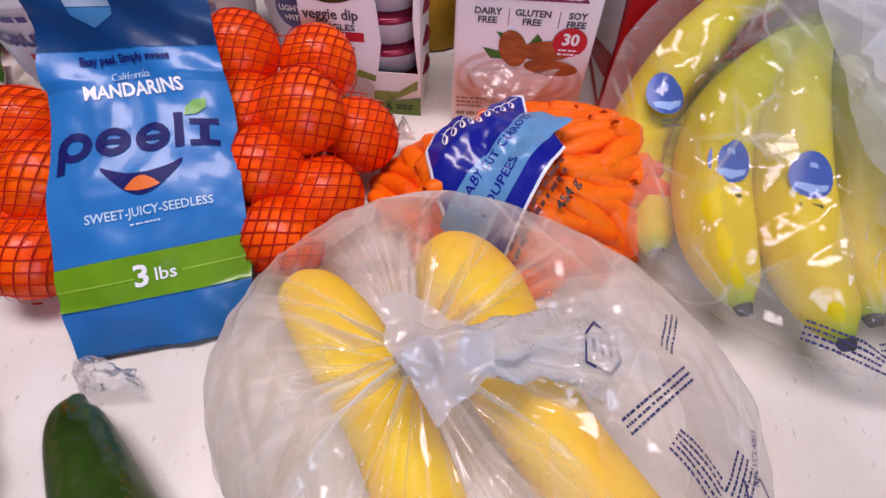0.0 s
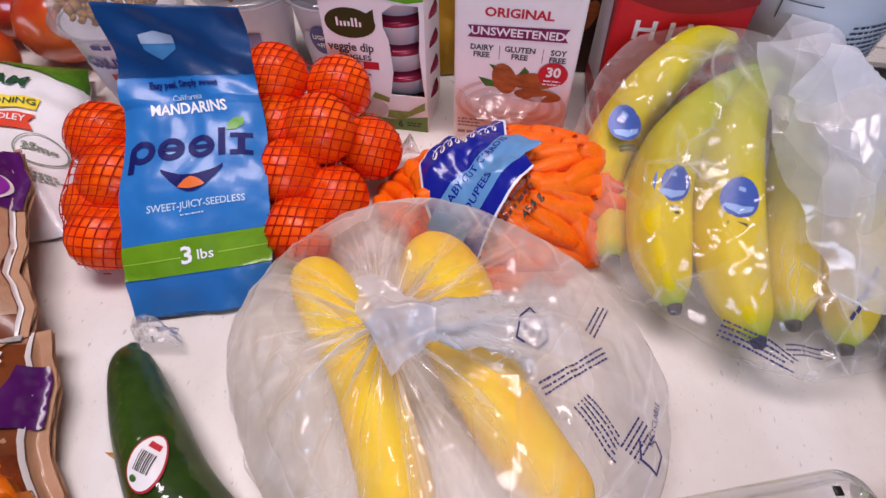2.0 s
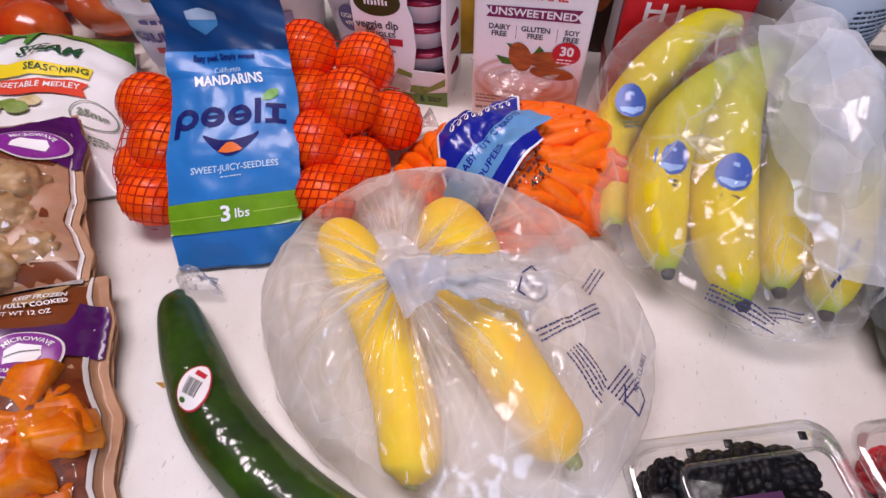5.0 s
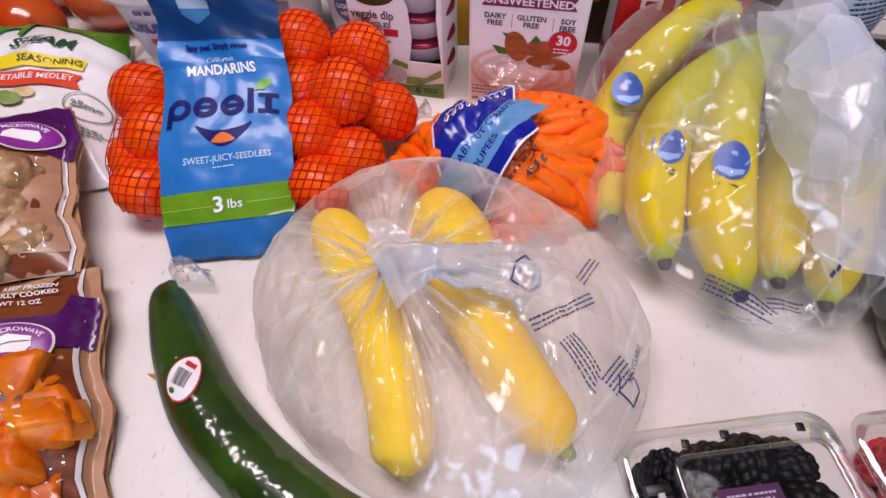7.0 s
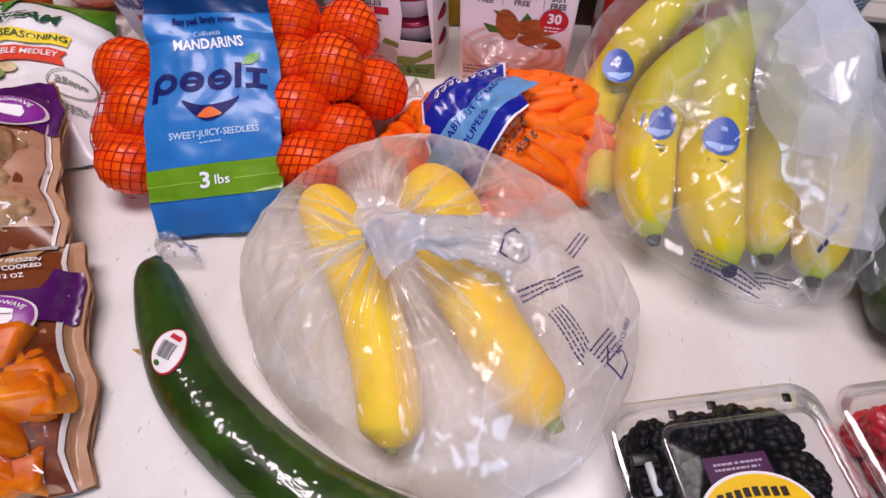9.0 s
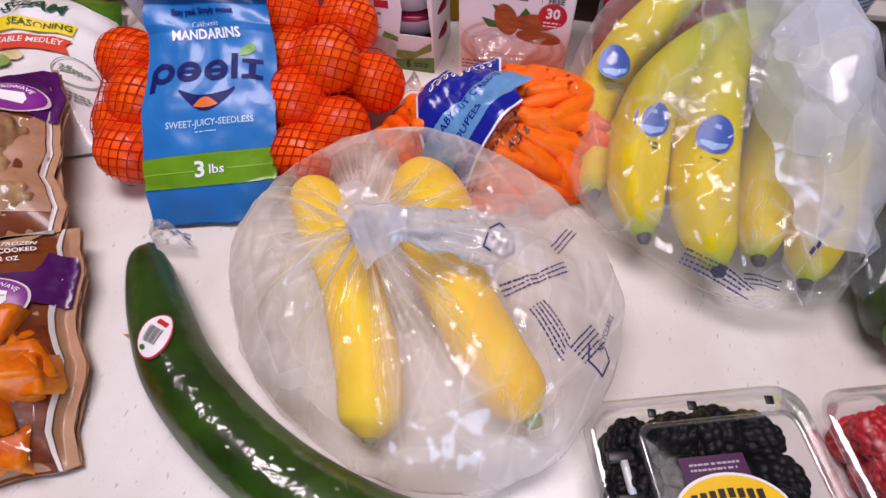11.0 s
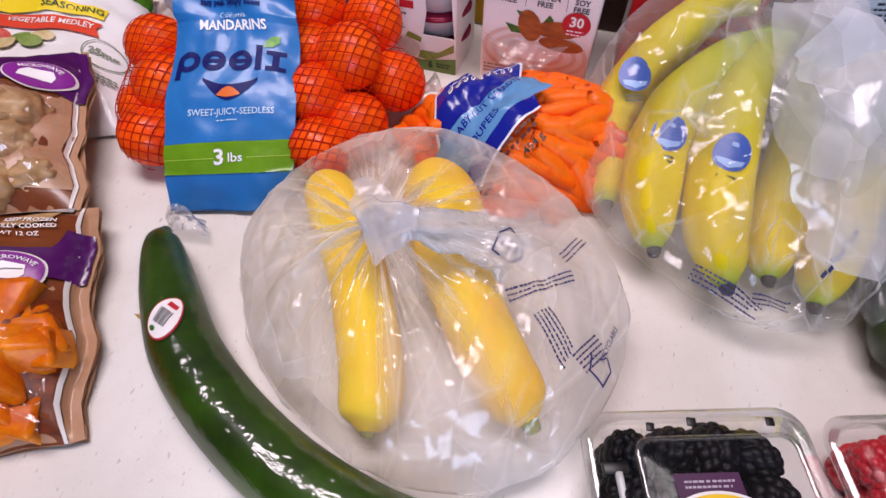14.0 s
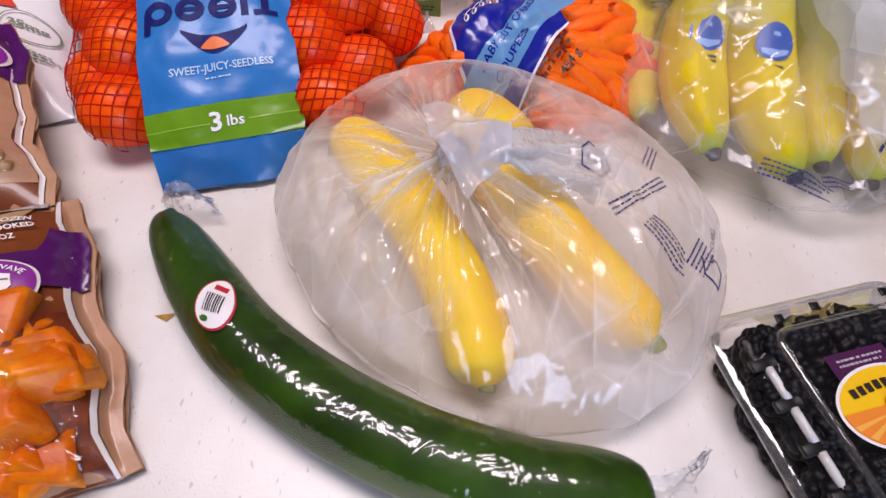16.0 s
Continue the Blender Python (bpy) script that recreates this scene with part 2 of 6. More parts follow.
def box(x0, y0, z0, x1, y1, z1, bevel=0.0, seg=2, bm=None, m=None):
    own = bmesh.new()
    bmesh.ops.create_cube(own, size=1.0)
    bmesh.ops.transform(own, matrix=Matrix.Translation(((x0 + x1) / 2, (y0 + y1) / 2, (z0 + z1) / 2)) @ Matrix.Diagonal((x1 - x0, y1 - y0, z1 - z0, 1)), verts=own.verts)
    if bevel:
        bmesh.ops.bevel(own, geom=own.edges[:], offset=bevel, segments=seg, affect="EDGES", profile=0.5)
    if m is not None:
        bmesh.ops.transform(own, matrix=m, verts=own.verts)
    return own if bm is None else merge(bm, own)


def merge(bm, other):
    me = bpy.data.meshes.new("tmp")
    other.to_mesh(me)
    other.free()
    bm.from_mesh(me)
    bpy.data.meshes.remove(me)
    return bm


def from_lists(verts, faces):
    me = bpy.data.meshes.new("tmp")
    me.from_pydata(verts, [], faces)
    bm = bmesh.new()
    bm.from_mesh(me)
    bpy.data.meshes.remove(me)
    return bm


def grid(fn, nu, nv, wrap_u=False, wrap_v=False):
    """A sheet of quads: fn(u, v) for u, v in 0..1."""
    cu, cv = nu + (0 if wrap_u else 1), nv + (0 if wrap_v else 1)
    verts = [tuple(fn(i / nu, j / nv)) for i in range(cu) for j in range(cv)]
    faces = []
    for i in range(nu):
        for j in range(nv):
            a, b = i, (i + 1) % cu
            c, d = j, (j + 1) % cv
            faces.append((a * cv + c, b * cv + c, b * cv + d, a * cv + d))
    return from_lists(verts, faces)


def spline(pts, t):
    """Catmull-Rom through tuples of any size, t in 0..1."""
    n = len(pts) - 1
    k = min(int(t * n), n - 1)
    f = t * n - k
    p1, p2 = pts[k], pts[k + 1]
    p0 = pts[k - 1] if k else [2 * a - b for a, b in zip(p1, p2)]
    p3 = pts[k + 2] if k + 2 <= n else [2 * b - a for a, b in zip(p1, p2)]
    return [0.5 * (2 * b + (c - a) * f + (2 * a - 5 * b + 4 * c - d) * f * f + (3 * b - a - 3 * c + d) * f ** 3) for a, b, c, d in zip(p0, p1, p2, p3)]


def sweep(pts, n=40, m=16, shape=None, cap=True):
    """A round body along pts of (x, y, z, radius). shape(a, t): radius factor at angle a."""
    ring = []
    for i in range(n + 1):
        t = i / n
        p = spline(pts, t)
        q0, q1 = spline(pts, max(0, t - 0.01)), spline(pts, min(1, t + 0.01))
        d = (Vector(q1[:3]) - Vector(q0[:3])).normalized()
        up = Vector((0, 0, 1)) if abs(d.z) < 0.95 else Vector((0, 1, 0))
        s = d.cross(up).normalized()
        u = s.cross(d)
        row = []
        for j in range(m):
            a = 2 * math.pi * j / m
            r = max(p[3], 0.0002) * (shape(a, t) if shape else 1)
            row.append(Vector(p[:3]) + s * math.cos(a) * r + u * math.sin(a) * r)
        ring.append(row)
    verts = [tuple(v) for r in ring for v in r]
    faces = [(i * m + j, i * m + (j + 1) % m, (i + 1) * m + (j + 1) % m, (i + 1) * m + j) for i in range(n) for j in range(m)]
    if cap:
        faces.append(tuple(range(m))[::-1])
        faces.append(tuple(n * m + j for j in range(m)))
    return from_lists(verts, faces)


def lathe(profile, n=32, at=(0, 0, 0)):
    """A turned body from (radius, height) pairs."""
    verts = [(at[0] + max(r, 1e-5) * math.cos(2 * math.pi * j / n), at[1] + max(r, 1e-5) * math.sin(2 * math.pi * j / n), at[2] + z) for r, z in profile for j in range(n)]
    faces = [(i * n + j, i * n + (j + 1) % n, (i + 1) * n + (j + 1) % n, (i + 1) * n + j) for i in range(len(profile) - 1) for j in range(n)]
    return from_lists(verts, faces)


def fbm(x, y, z, s):
    return noise.noise(Vector((x, y, z)) * s) + 0.5 * noise.noise(Vector((x, y, z)) * s * 2.1 + Vector((3, 1, 7)))


def tri(q):
    q -= math.floor(q)
    return 4 * abs(q - .5) - 1


def crease(x, y, seed, length, slope=.16):
    """Height of crumpled film: straight folds in several directions, coming and going."""
    h = 0.0
    for i in range(6):
        a = seed * 1.7 + i * 2.4
        L = length * (.55, 1.6, .8, 1.2, .4, .7)[i]
        q = (x * math.cos(a) + y * math.sin(a)) / L + .37 * i + .18 * noise.noise(Vector((x * .5 / length, y * .5 / length, seed + i)))
        w = noise.noise(Vector((x * .6 / length + 9, y * .6 / length, seed + 5.3 * i)))
        h += tri(q) * L * .25 * slope * min(1.0, max(0.0, .35 + 1.6 * w))
    return h


def ball(c, r, sub=3, squash=(1, 1, 1)):
    bm = bmesh.new()
    bmesh.ops.create_icosphere(bm, subdivisions=sub, radius=r)
    bmesh.ops.transform(bm, matrix=Matrix.Translation(c) @ Matrix.Diagonal((*squash, 1)), verts=bm.verts)
    return bm


def outline(points, n=64):
    """A closed smooth ring through points."""
    k = len(points)
    ring = []
    for i in range(n):
        t = i / n * k
        a = int(t)
        f = t - a
        p = [points[(a + d) % k] for d in (-1, 0, 1, 2)]
        ring.append([0.5 * (2 * p1 + (p2 - p0) * f + (2 * p0 - 5 * p1 + 4 * p2 - p3) * f * f + (3 * p1 - p0 - 3 * p2 + p3) * f ** 3) for p0, p1, p2, p3 in zip(*p)])
    return ring


# ---- flat print: letters and shapes laid on a surface ----
def letters(s, size, x=0.0, y=0.0, align="CENTER", turn=0.0, bold=0.0, wide=1.0, arc=0.0):
    """Outline letters as flat polygons in (u, v) metres."""
    cu = bpy.data.curves.new("t", "FONT")
    cu.body, cu.size, cu.align_x, cu.align_y, cu.resolution_u, cu.offset = s, size, align, "CENTER", 2, bold
    ob = bpy.data.objects.new("t", cu)
    me = bpy.data.meshes.new_from_object(ob)
    c, sn = math.cos(radians(turn)), math.sin(radians(turn))
    vs = []
    for v in me.vertices:
        px, py = v.co.x * wide, v.co.y
        if arc:
            a = px / arc
            px, py = (arc + py) * math.sin(a), (arc + py) * math.cos(a) - arc
        vs.append((x + px * c - py * sn, y + px * sn + py * c))
    fs = [tuple(p.vertices) for p in me.polygons]
    bpy.data.objects.remove(ob)
    bpy.data.meshes.remove(me)
    bpy.data.curves.remove(cu)
    return vs, fs


def poly(pts):
    return list(pts), [tuple(range(len(pts)))]


def rect(x0, y0, x1, y1):
    return poly([(x0, y0), (x1, y0), (x1, y1), (x0, y1)])


def oval(cx, cy, rx, ry, n=32, turn=0.0):
    c, s = math.cos(radians(turn)), math.sin(radians(turn))
    pts = []
    for i in range(n):
        a = 2 * math.pi * i / n
        px, py = rx * math.cos(a), ry * math.sin(a)
        pts.append((cx + px * c - py * s, cy + px * s + py * c))
    return poly(pts)


def joined(*shapes):
    vs, fs = [], []
    for v, f in shapes:
        k = len(vs)
        vs += v
        fs += [tuple(i + k for i in q) for q in f]
    return vs, fs


def lay(name, shape, fn, material, parent, lift=0.0004, fine=0.0, label=""):
    """Lays flat shapes on the surface fn(u, v, lift). fine: longest edge on a curved surface."""
    vs, fs = shape
    bm = from_lists([(u, v, 0) for u, v in vs], fs)
    if fine:
        bmesh.ops.triangulate(bm, faces=bm.faces[:])
        for _ in range(4):
            long = [e for e in bm.edges if e.calc_length() > fine]
            if not long:
                break
            bmesh.ops.subdivide_edges(bm, edges=long, cuts=1)
            bmesh.ops.triangulate(bm, faces=[f for f in bm.faces if len(f.verts) > 3])
    for v in bm.verts:
        v.co = Vector(fn(v.co.x, v.co.y, lift))
    return part(name, bm, material, parent, label, smooth=bool(fine))


def bars(x0, y0, x1, rows, step, h, seed=1):
    """Rows of small dashes for print too small to read."""
    rnd = random.Random(seed)
    out = []
    for r in range(rows):
        x = x0
        end = x1 - rnd.random() * (x1 - x0) * 0.25
        while x < end:
            w = h * rnd.uniform(0.9, 2.6)
            out.append(rect(x, y0 - r * step, min(x + w, end), y0 - r * step + h))
            x += w + h * rnd.choice((0.45, 0.45, 0.45, 1.0))
    return joined(*out)


def P(name, hexcol, rough=0.4, **kw):
    if name not in M:
        M[name] = mat(name, hexcol, rough, **kw)
    return M[name]


# ---- the room ----
structure("counter_top", box(-1.3, -0.42, -0.04, 1.5, 1.1, 0.0, 0.004), M["laminate"], "off-white flecked laminate counter top", "counter")
structure("counter_base", box(-1.26, -0.38, -0.9, 1.46, 1.06, -0.042), M["wood"], "brown wooden base cabinet under the counter", "cabinet")
structure("floor", box(-1.7, -1.7, -0.96, 1.7, 1.9, -0.9), M["floor"], "brown vinyl kitchen floor", "floor")
structure("ceiling", box(-1.7, -1.7, 1.5, 1.7, 1.9, 1.56), M["ceiling"], "grey-white painted ceiling", "ceiling")
structure("wall_north", box(-1.6, 1.8, -0.9, 1.6, 1.9, 1.5), M["wall"], "taupe painted wall", "wall")
structure("wall_west", box(-1.7, -1.7, -0.9, -1.6, 1.9, 1.5), M["wall"], "taupe painted wall", "wall")
structure("wall_east", box(1.6, -1.7, -0.9, 1.7, 1.9, 1.5), M["wall"], "taupe painted wall", "wall")
# south wall with the window opening
wall_s = box(-1.6, -1.7, -0.9, 1.6, -1.6, 0.2)
box(-1.6, -1.7, 1.2, 1.6, -1.6, 1.5, bm=wall_s)
box(-1.6, -1.7, 0.2, 0.25, -1.6, 1.2, bm=wall_s)
box(1.45, -1.7, 0.2, 1.6, -1.6, 1.2, bm=wall_s)
structure("wall_south", wall_s, M["wall"], "taupe painted wall with a window", "wall")
win = box(0.25, -1.67, 0.2, 0.29, -1.63, 1.2)
box(1.41, -1.67, 0.2, 1.45, -1.63, 1.2, bm=win)
box(0.29, -1.67, 0.2, 1.41, -1.63, 0.24, bm=win)
box(0.29, -1.67, 1.16, 1.41, -1.63, 1.2, bm=win)
structure("window_1", win, M["white_metal"], "white window frame", "window")
# ceiling fixture round the lamp
fx = box(-0.77, 0.15, 1.43, -0.73, 0.61, 1.5)
box(0.43, 0.15, 1.43, 0.47, 0.61, 1.5, bm=fx)
box(-0.73, 0.15, 1.43, 0.43, 0.17, 1.5, bm=fx)
box(-0.73, 0.59, 1.43, 0.43, 0.61, 1.5, bm=fx)
tagged(part("ceiling_light", fx, M["white_metal"], None, "", False), "white metal frame of a ceiling light", "ceiling light")


# ---- almond milk carton ----
def face_y(x0, y, z0):
    """Print mapping on an upright face that looks to -y."""
    return lambda u, v, w: (x0 + u, y - w, z0 + v)


white_card = P("white_card", "f4efee", 0.5, color2="efe9e8", scale=30.0)
dark_brown = P("brown_ink", "3b1f16", 0.5)
red_ink = P("red_ink", "c3202f", 0.45)
plum_ink = P("plum_ink", "7d1650", 0.45)
grey_ink = P("grey_ink", "4a4244", 0.5)
white_ink = P("white_ink", "f1eeee", 0.45)
green_leaf = P("leaf_ink", "3f7a2a", 0.5, color2="2c5c1e", scale=160.0)
almond_ink = P("almond_ink", "b0602a", 0.5, color2="83401a", scale=220.0, stretch=(0.3, 1, 1))
cream_ink = P("cream_ink", "e3cfc6", 0.45, color2="d9c0b5", scale=70.0)
black_ink = P("black_ink", "1b1a1c", 0.5)


def gable_carton(name, label, x0, y0, w, d, h, top, material, category="milk carton"):
    t = thing(name, label, category, (x0 + w / 2, y0 + d / 2, 0))
    part("body", box(x0, y0, 0, x0 + w, y0 + d, h, 0.0025), material, t, smooth=False)
    vs = [(x0 + .002, y0 + .001, h - .002), (x0 + w - .002, y0 + .001, h - .002), (x0 + w - .002, y0 + d - .001, h - .002), (x0 + .002, y0 + d - .001, h - .002),
          (x0 + .002, y0 + d / 2 - .002, top), (x0 + w - .002, y0 + d / 2 - .002, top), (x0 + w - .002, y0 + d / 2 + .002, top), (x0 + .002, y0 + d / 2 + .002, top)]
    part("gable", from_lists(vs, [(0, 1, 5, 4), (1, 2, 6, 5), (2, 3, 7, 6), (3, 0, 4, 7), (4, 5, 6, 7), (3, 2, 1, 0)]), material, t, smooth=False)
    part("top_fin", box(x0, y0 + d / 2 - .0025, top - .002, x0 + w, y0 + d / 2 + .0025, top + .02, .001), material, t, smooth=False)
    return t


alm = gable_carton("milk_carton", "white almond milk carton with brown and plum lettering", 0.0, 0.5, 0.095, 0.095, 0.195, 0.23, white_card)
fa = face_y(0.0, 0.5, 0.0)
lay("title", letters("Almond", 0.031, 0.0475, 0.1435, bold=0.0008, wide=0.86), fa, dark_brown, alm)
lay("word", letters("ORIGINAL", 0.0095, 0.0475, 0.1195, bold=0.0003, wide=1.15), fa, red_ink, alm)
lay("ribbon", poly([(.010, .0995), (.0855, .1005), (.082, .1055), (.0855, .111), (.010, .109), (.0135, .104)]), fa, plum_ink, alm)
lay("word", letters("UNSWEETENED", 0.0088, 0.0478, 0.1049, bold=0.0002, wide=1.12), fa, white_ink, alm, 0.0008)
for k, (a, b) in enumerate((("DAIRY", "FREE"), ("GLUTEN", "FREE"), ("SOY", "FREE"))):
    cx = (.0215, .051, .080)[k]
    lay("word", joined(letters(a, .0062, cx, .0915, bold=.0002), letters(b, .0062, cx, .0855, bold=.0002)), fa, grey_ink, alm)
for x in (.0352, .0683):
    lay("rule", rect(x, .0825, x + .0004, .094), fa, grey_ink, alm)
swirl = []
for i, (rx, ry) in enumerate(((.046, .024), (.037, .017), (.026, .011))):
    outer, inner = oval(.0475, .042, rx, ry, 40)[0], oval(.0475, .042, rx - .004, ry - .003, 40)[0]
    swirl.append((outer + inner, [(j, (j + 1) % 40, 40 + (j + 1) % 40, 40 + j) for j in range(40)]))
lay("swirl", joined(*swirl), fa, cream_ink, alm, 0.0003)
leafs = [poly([(.038, .066), (.028, .078), (.034, .077), (.042, .068)]), poly([(.036, .063), (.020, .066), (.026, .058), (.036, .058)]), poly([(.05, .068), (.056, .078), (.060, .074), (.056, .066)])]
lay("leaf", joined(*leafs), fa, green_leaf, alm, 0.0005)
for n, q in enumerate(((.041, .066, .0095, .014, 20), (.064, .066, .019, .0075, 4), (.069, .0535, .019, .006, -3))):
    lay("almond", oval(q[0], q[1], q[2], q[3], 28, q[4]), fa, almond_ink, alm, 0.0007 + .0002 * n)
lay("badge", oval(.0785, .0735, .0115, .0105), fa, red_ink, alm, 0.0012)
lay("number", letters("30", .0115, .0785, .0755, bold=.0004), fa, white_ink, alm, 0.0016)
lay("small_print", bars(.0715, .0675, .086, 2, .003, .0012, 3), fa, white_ink, alm, 0.0016)
lay("small_print", joined(bars(.004, .0225, .028, 3, .0035, .0016, 4), bars(.004, .008, .03, 1, .003, .003, 5)), fa, P("tan_ink", "9a8376", 0.5), alm)

# ---- red milk carton ----
red_card = P("red_card", "d4121f", 0.42, color2="c20f1a", scale=25.0)
red = gable_carton("milk_carton", "red milk carton with a blue globe and white lettering", 0.117, 0.522, 0.095, 0.095, 0.195, 0.235, red_card)
fr = face_y(0.117, 0.522, 0.0)
lay("globe", oval(.046, .160, .026, .030), fr, P("sky_blue_ink", "3f9fdc", 0.4), red)
band = [(.0 + .095 * i / 12, .128 - .010 * math.sin(math.pi * i / 12)) for i in range(13)]
lay("band", joined(poly(band + [(.095, .132), (.0, .132)][::1])), fr, P("deep_red_ink", "8f0c18", 0.4), red)
lay("letter_block", joined(*[rect(.016 + .0125 * i, .096, .0195 + .0125 * i, .111) for i in range(5)], rect(.0195, .1025, .0285, .1055), rect(.0570, .096, .0655, .099)), fr, white_ink, red)
fl = lambda u, v, w: (0.117 - w, 0.617 - u, v)
lay("side_panel", poly([(.004, .01), (.09, .01), (.09, .06), (.06, .185), (.004, .185)]), fl, white_card, red, 0.0006)
lay("side_dot", oval(.05, .13, .02, .026), fl, red_ink, red, 0.001)
lay("side_stripe", poly([(.09, .03), (.09, .05), (.004, .02), (.004, .005)]), fl, red_ink, red, 0.001)

# ---- brown carton in the gap behind ----
brc = thing("snack_carton", "dark brown carton with an almond picture behind the milk cartons", "carton", (0.108, 0.65, 0))
brown_card = P("brown_card", "2c150d", 0.45, color2="3d2013", scale=30.0)
part("body", box(0.078, 0.622, 0.0, 0.150, 0.672, 0.185, 0.002), brown_card, brc, smooth=False)
part("top_flap", box(0.080, 0.624, 0.1854, 0.148, 0.670, 0.187, 0.0005), brown_card, brc, smooth=False)
fbk = face_y(0.078, 0.622, 0.0)
for k, (x, z, tilt) in enumerate(((.030, .060, 70), (.034, .108, 62), (.028, .150, 80))):
    lay("almond_picture", oval(x, z, .016, .0075, 24, tilt), fbk, almond_ink, brc, .0005 + .0002 * k)

# ---- veggie dip carton ----
dip = thing("dip_carton", "white and green carton of veggie dip cups with a cut-out window", "carton", (-0.066, 0.533, 0))
X0, X1, Y0, DEP, HT = -0.107, -0.024, 0.504, 0.062, 0.15
dx = lambda x, z: X0 + (X1 - X0) * x
win_pts = [(.62, .037), (.98, .037), (.96, .055), (.94, .08), (.955, .105), (.95, .117), (.72, .117), (.605, .110), (.60, .098), (.645, .088), (.665, .06)]


def card_front():
    """Front panel with the window hole through it."""
    outer = [(0, 0), (1, 0), (1, HT), (0, HT)]
    bm = bmesh.new()
    ov = [bm.verts.new((dx(*p), Y0, p[1])) for p in outer]
    iv = [bm.verts.new((dx(*p), Y0, p[1])) for p in win_pts]
    es = [bm.edges.new((l[i], l[(i + 1) % len(l)])) for l in (ov, iv) for i in range(len(l))]
    bmesh.ops.triangle_fill(bm, edges=es, use_beauty=True)
    r = bmesh.ops.extrude_face_region(bm, geom=bm.faces[:])
    for v in r["geom"]:
        if isinstance(v, bmesh.types.BMVert):
            v.co.y += 0.0008
    return bm


part("front_panel", card_front(), white_card, dip, smooth=False)
part("side_panel", box(X1 - .001, Y0 + .001, 0, X1, Y0 + DEP, HT), white_card, dip, smooth=False)
part("side_panel", box(X0, Y0 + .001, 0, X0 + .001, Y0 + DEP, HT), white_card, dip, smooth=False)
part("back_panel", box(X0, Y0 + DEP, 0, X1, Y0 + DEP + .001, HT), white_card, dip, smooth=False)
green_card = P("green_card", "59a81c", 0.42, color2="4c9716", scale=40.0)
dark_green = P("dark_green_ink", "24340f", 0.45)
part("top_panel", box(X0, Y0, HT, X1, Y0 + DEP, HT + .001), green_card, dip, smooth=False)
for k in range(5):
    z = 0.006 + 0.0245 * k
    cup = part("dip_cup", lathe([(0, 0), (.024, 0), (.028, .017), (.029, .018), (.029, .019)], 28, (-0.051, Y0 + .032, z)), P("cup_white", "d9dde2", 0.3), dip, "small white dip cup")
    part("cup_lid", lathe([(.0295, .0175), (.031, .019), (.031, .021), (.0295, .0225), (0, .0225)], 28, (-0.051, Y0 + .032, z)), P("berry_foil", "8c1c3c", 0.25, metal=0.4), cup)
fd = lambda u, v, w: (X0 + u, Y0 - w, v)
W = X1 - X0
wave = [(0, .116), (.012, .119), (.026, .1235), (.04, .1245), (.055, .1205), (.07, .1185), (W, .121)]
lay("green_top", poly(wave + [(W, HT), (0, HT)]), fd, green_card, dip)
lay("green_foot", poly([(0, 0), (W, 0), (W, .017), (.05, .011), (.02, .014), (0, .02)]), fd, P("foot_green", "6d8a36", 0.45, color2="5a7a2a", scale=60.0), dip)
leaf = [(.016 + .0195 * math.cos(a) * (1.0 if math.cos(a) < 0 else 1.12), .1 + .0125 * math.sin(a)) for a in [2 * math.pi * i / 24 for i in range(24)]]
leaf[2:3] = [(.037, .1125)]
lay("leaf_mark", poly([(x + .0065, z) for x, z in leaf]), fd, dark_green, dip)
lay("word_mark", joined(*[rect(.0125 + .0031 * k, .0975, .0143 + .0031 * k, .1015 + (.003 if k in (0, 4, 5) else 0)) for k in range(7)]), fd, white_ink, dip, .0008)
lay("word", letters("veggie dip", .0105, .0215, .0795, bold=.0003, wide=.92), fd, grey_ink, dip)
lay("word", letters("SINGLES", .0062, .024, .0705, bold=.0002, wide=1.2), fd, grey_ink, dip)
lay("red_bar", rect(.007, .0605, .0435, .0675), fd, red_ink, dip)
lay("word", letters("dill", .007, .0265, .0642, bold=.0002), fd, white_ink, dip, .0008)
lay("word", letters("real cream", .0042, .026, .0553, bold=.0002, wide=1.1), fd, grey_ink, dip)
lay("small_print", joined(letters("no", .004, .0275, .049, bold=.0001), bars(.023, .0435, .036, 2, .0026, .0012, 2)), fd, grey_ink, dip)
lay("celery_picture", joined(poly([(.034, .033), (.049, .029), (.05, .034), (.037, .0385)]), poly([(.046, .013), (.06, .012), (.081, .024), (.081, .032), (.066, .021), (.048, .021)])), fd, P("celery_ink", "8b9640", 0.5, color2="6f7d2c", scale=150.0), dip)
lay("dip_picture", oval(.03, .022, .018, .011), fd, P("dip_ink", "d7cfca", 0.5, color2="c8bdb6", scale=120.0), dip, .0003)
lay("number", letters("6", .0095, .058, .0072, bold=.0004), fd, dark_green, dip, .0009)
lay("small_print", bars(.064, .0085, .079, 2, .003, .0016, 9), fd, dark_green, dip, .0009)

# ---- gold pouch behind ----
gold = P("gold_film", "b99222", 0.3, color2="9a7615", scale=18.0, bump=0.6, bscale=60.0, metal=0.25)


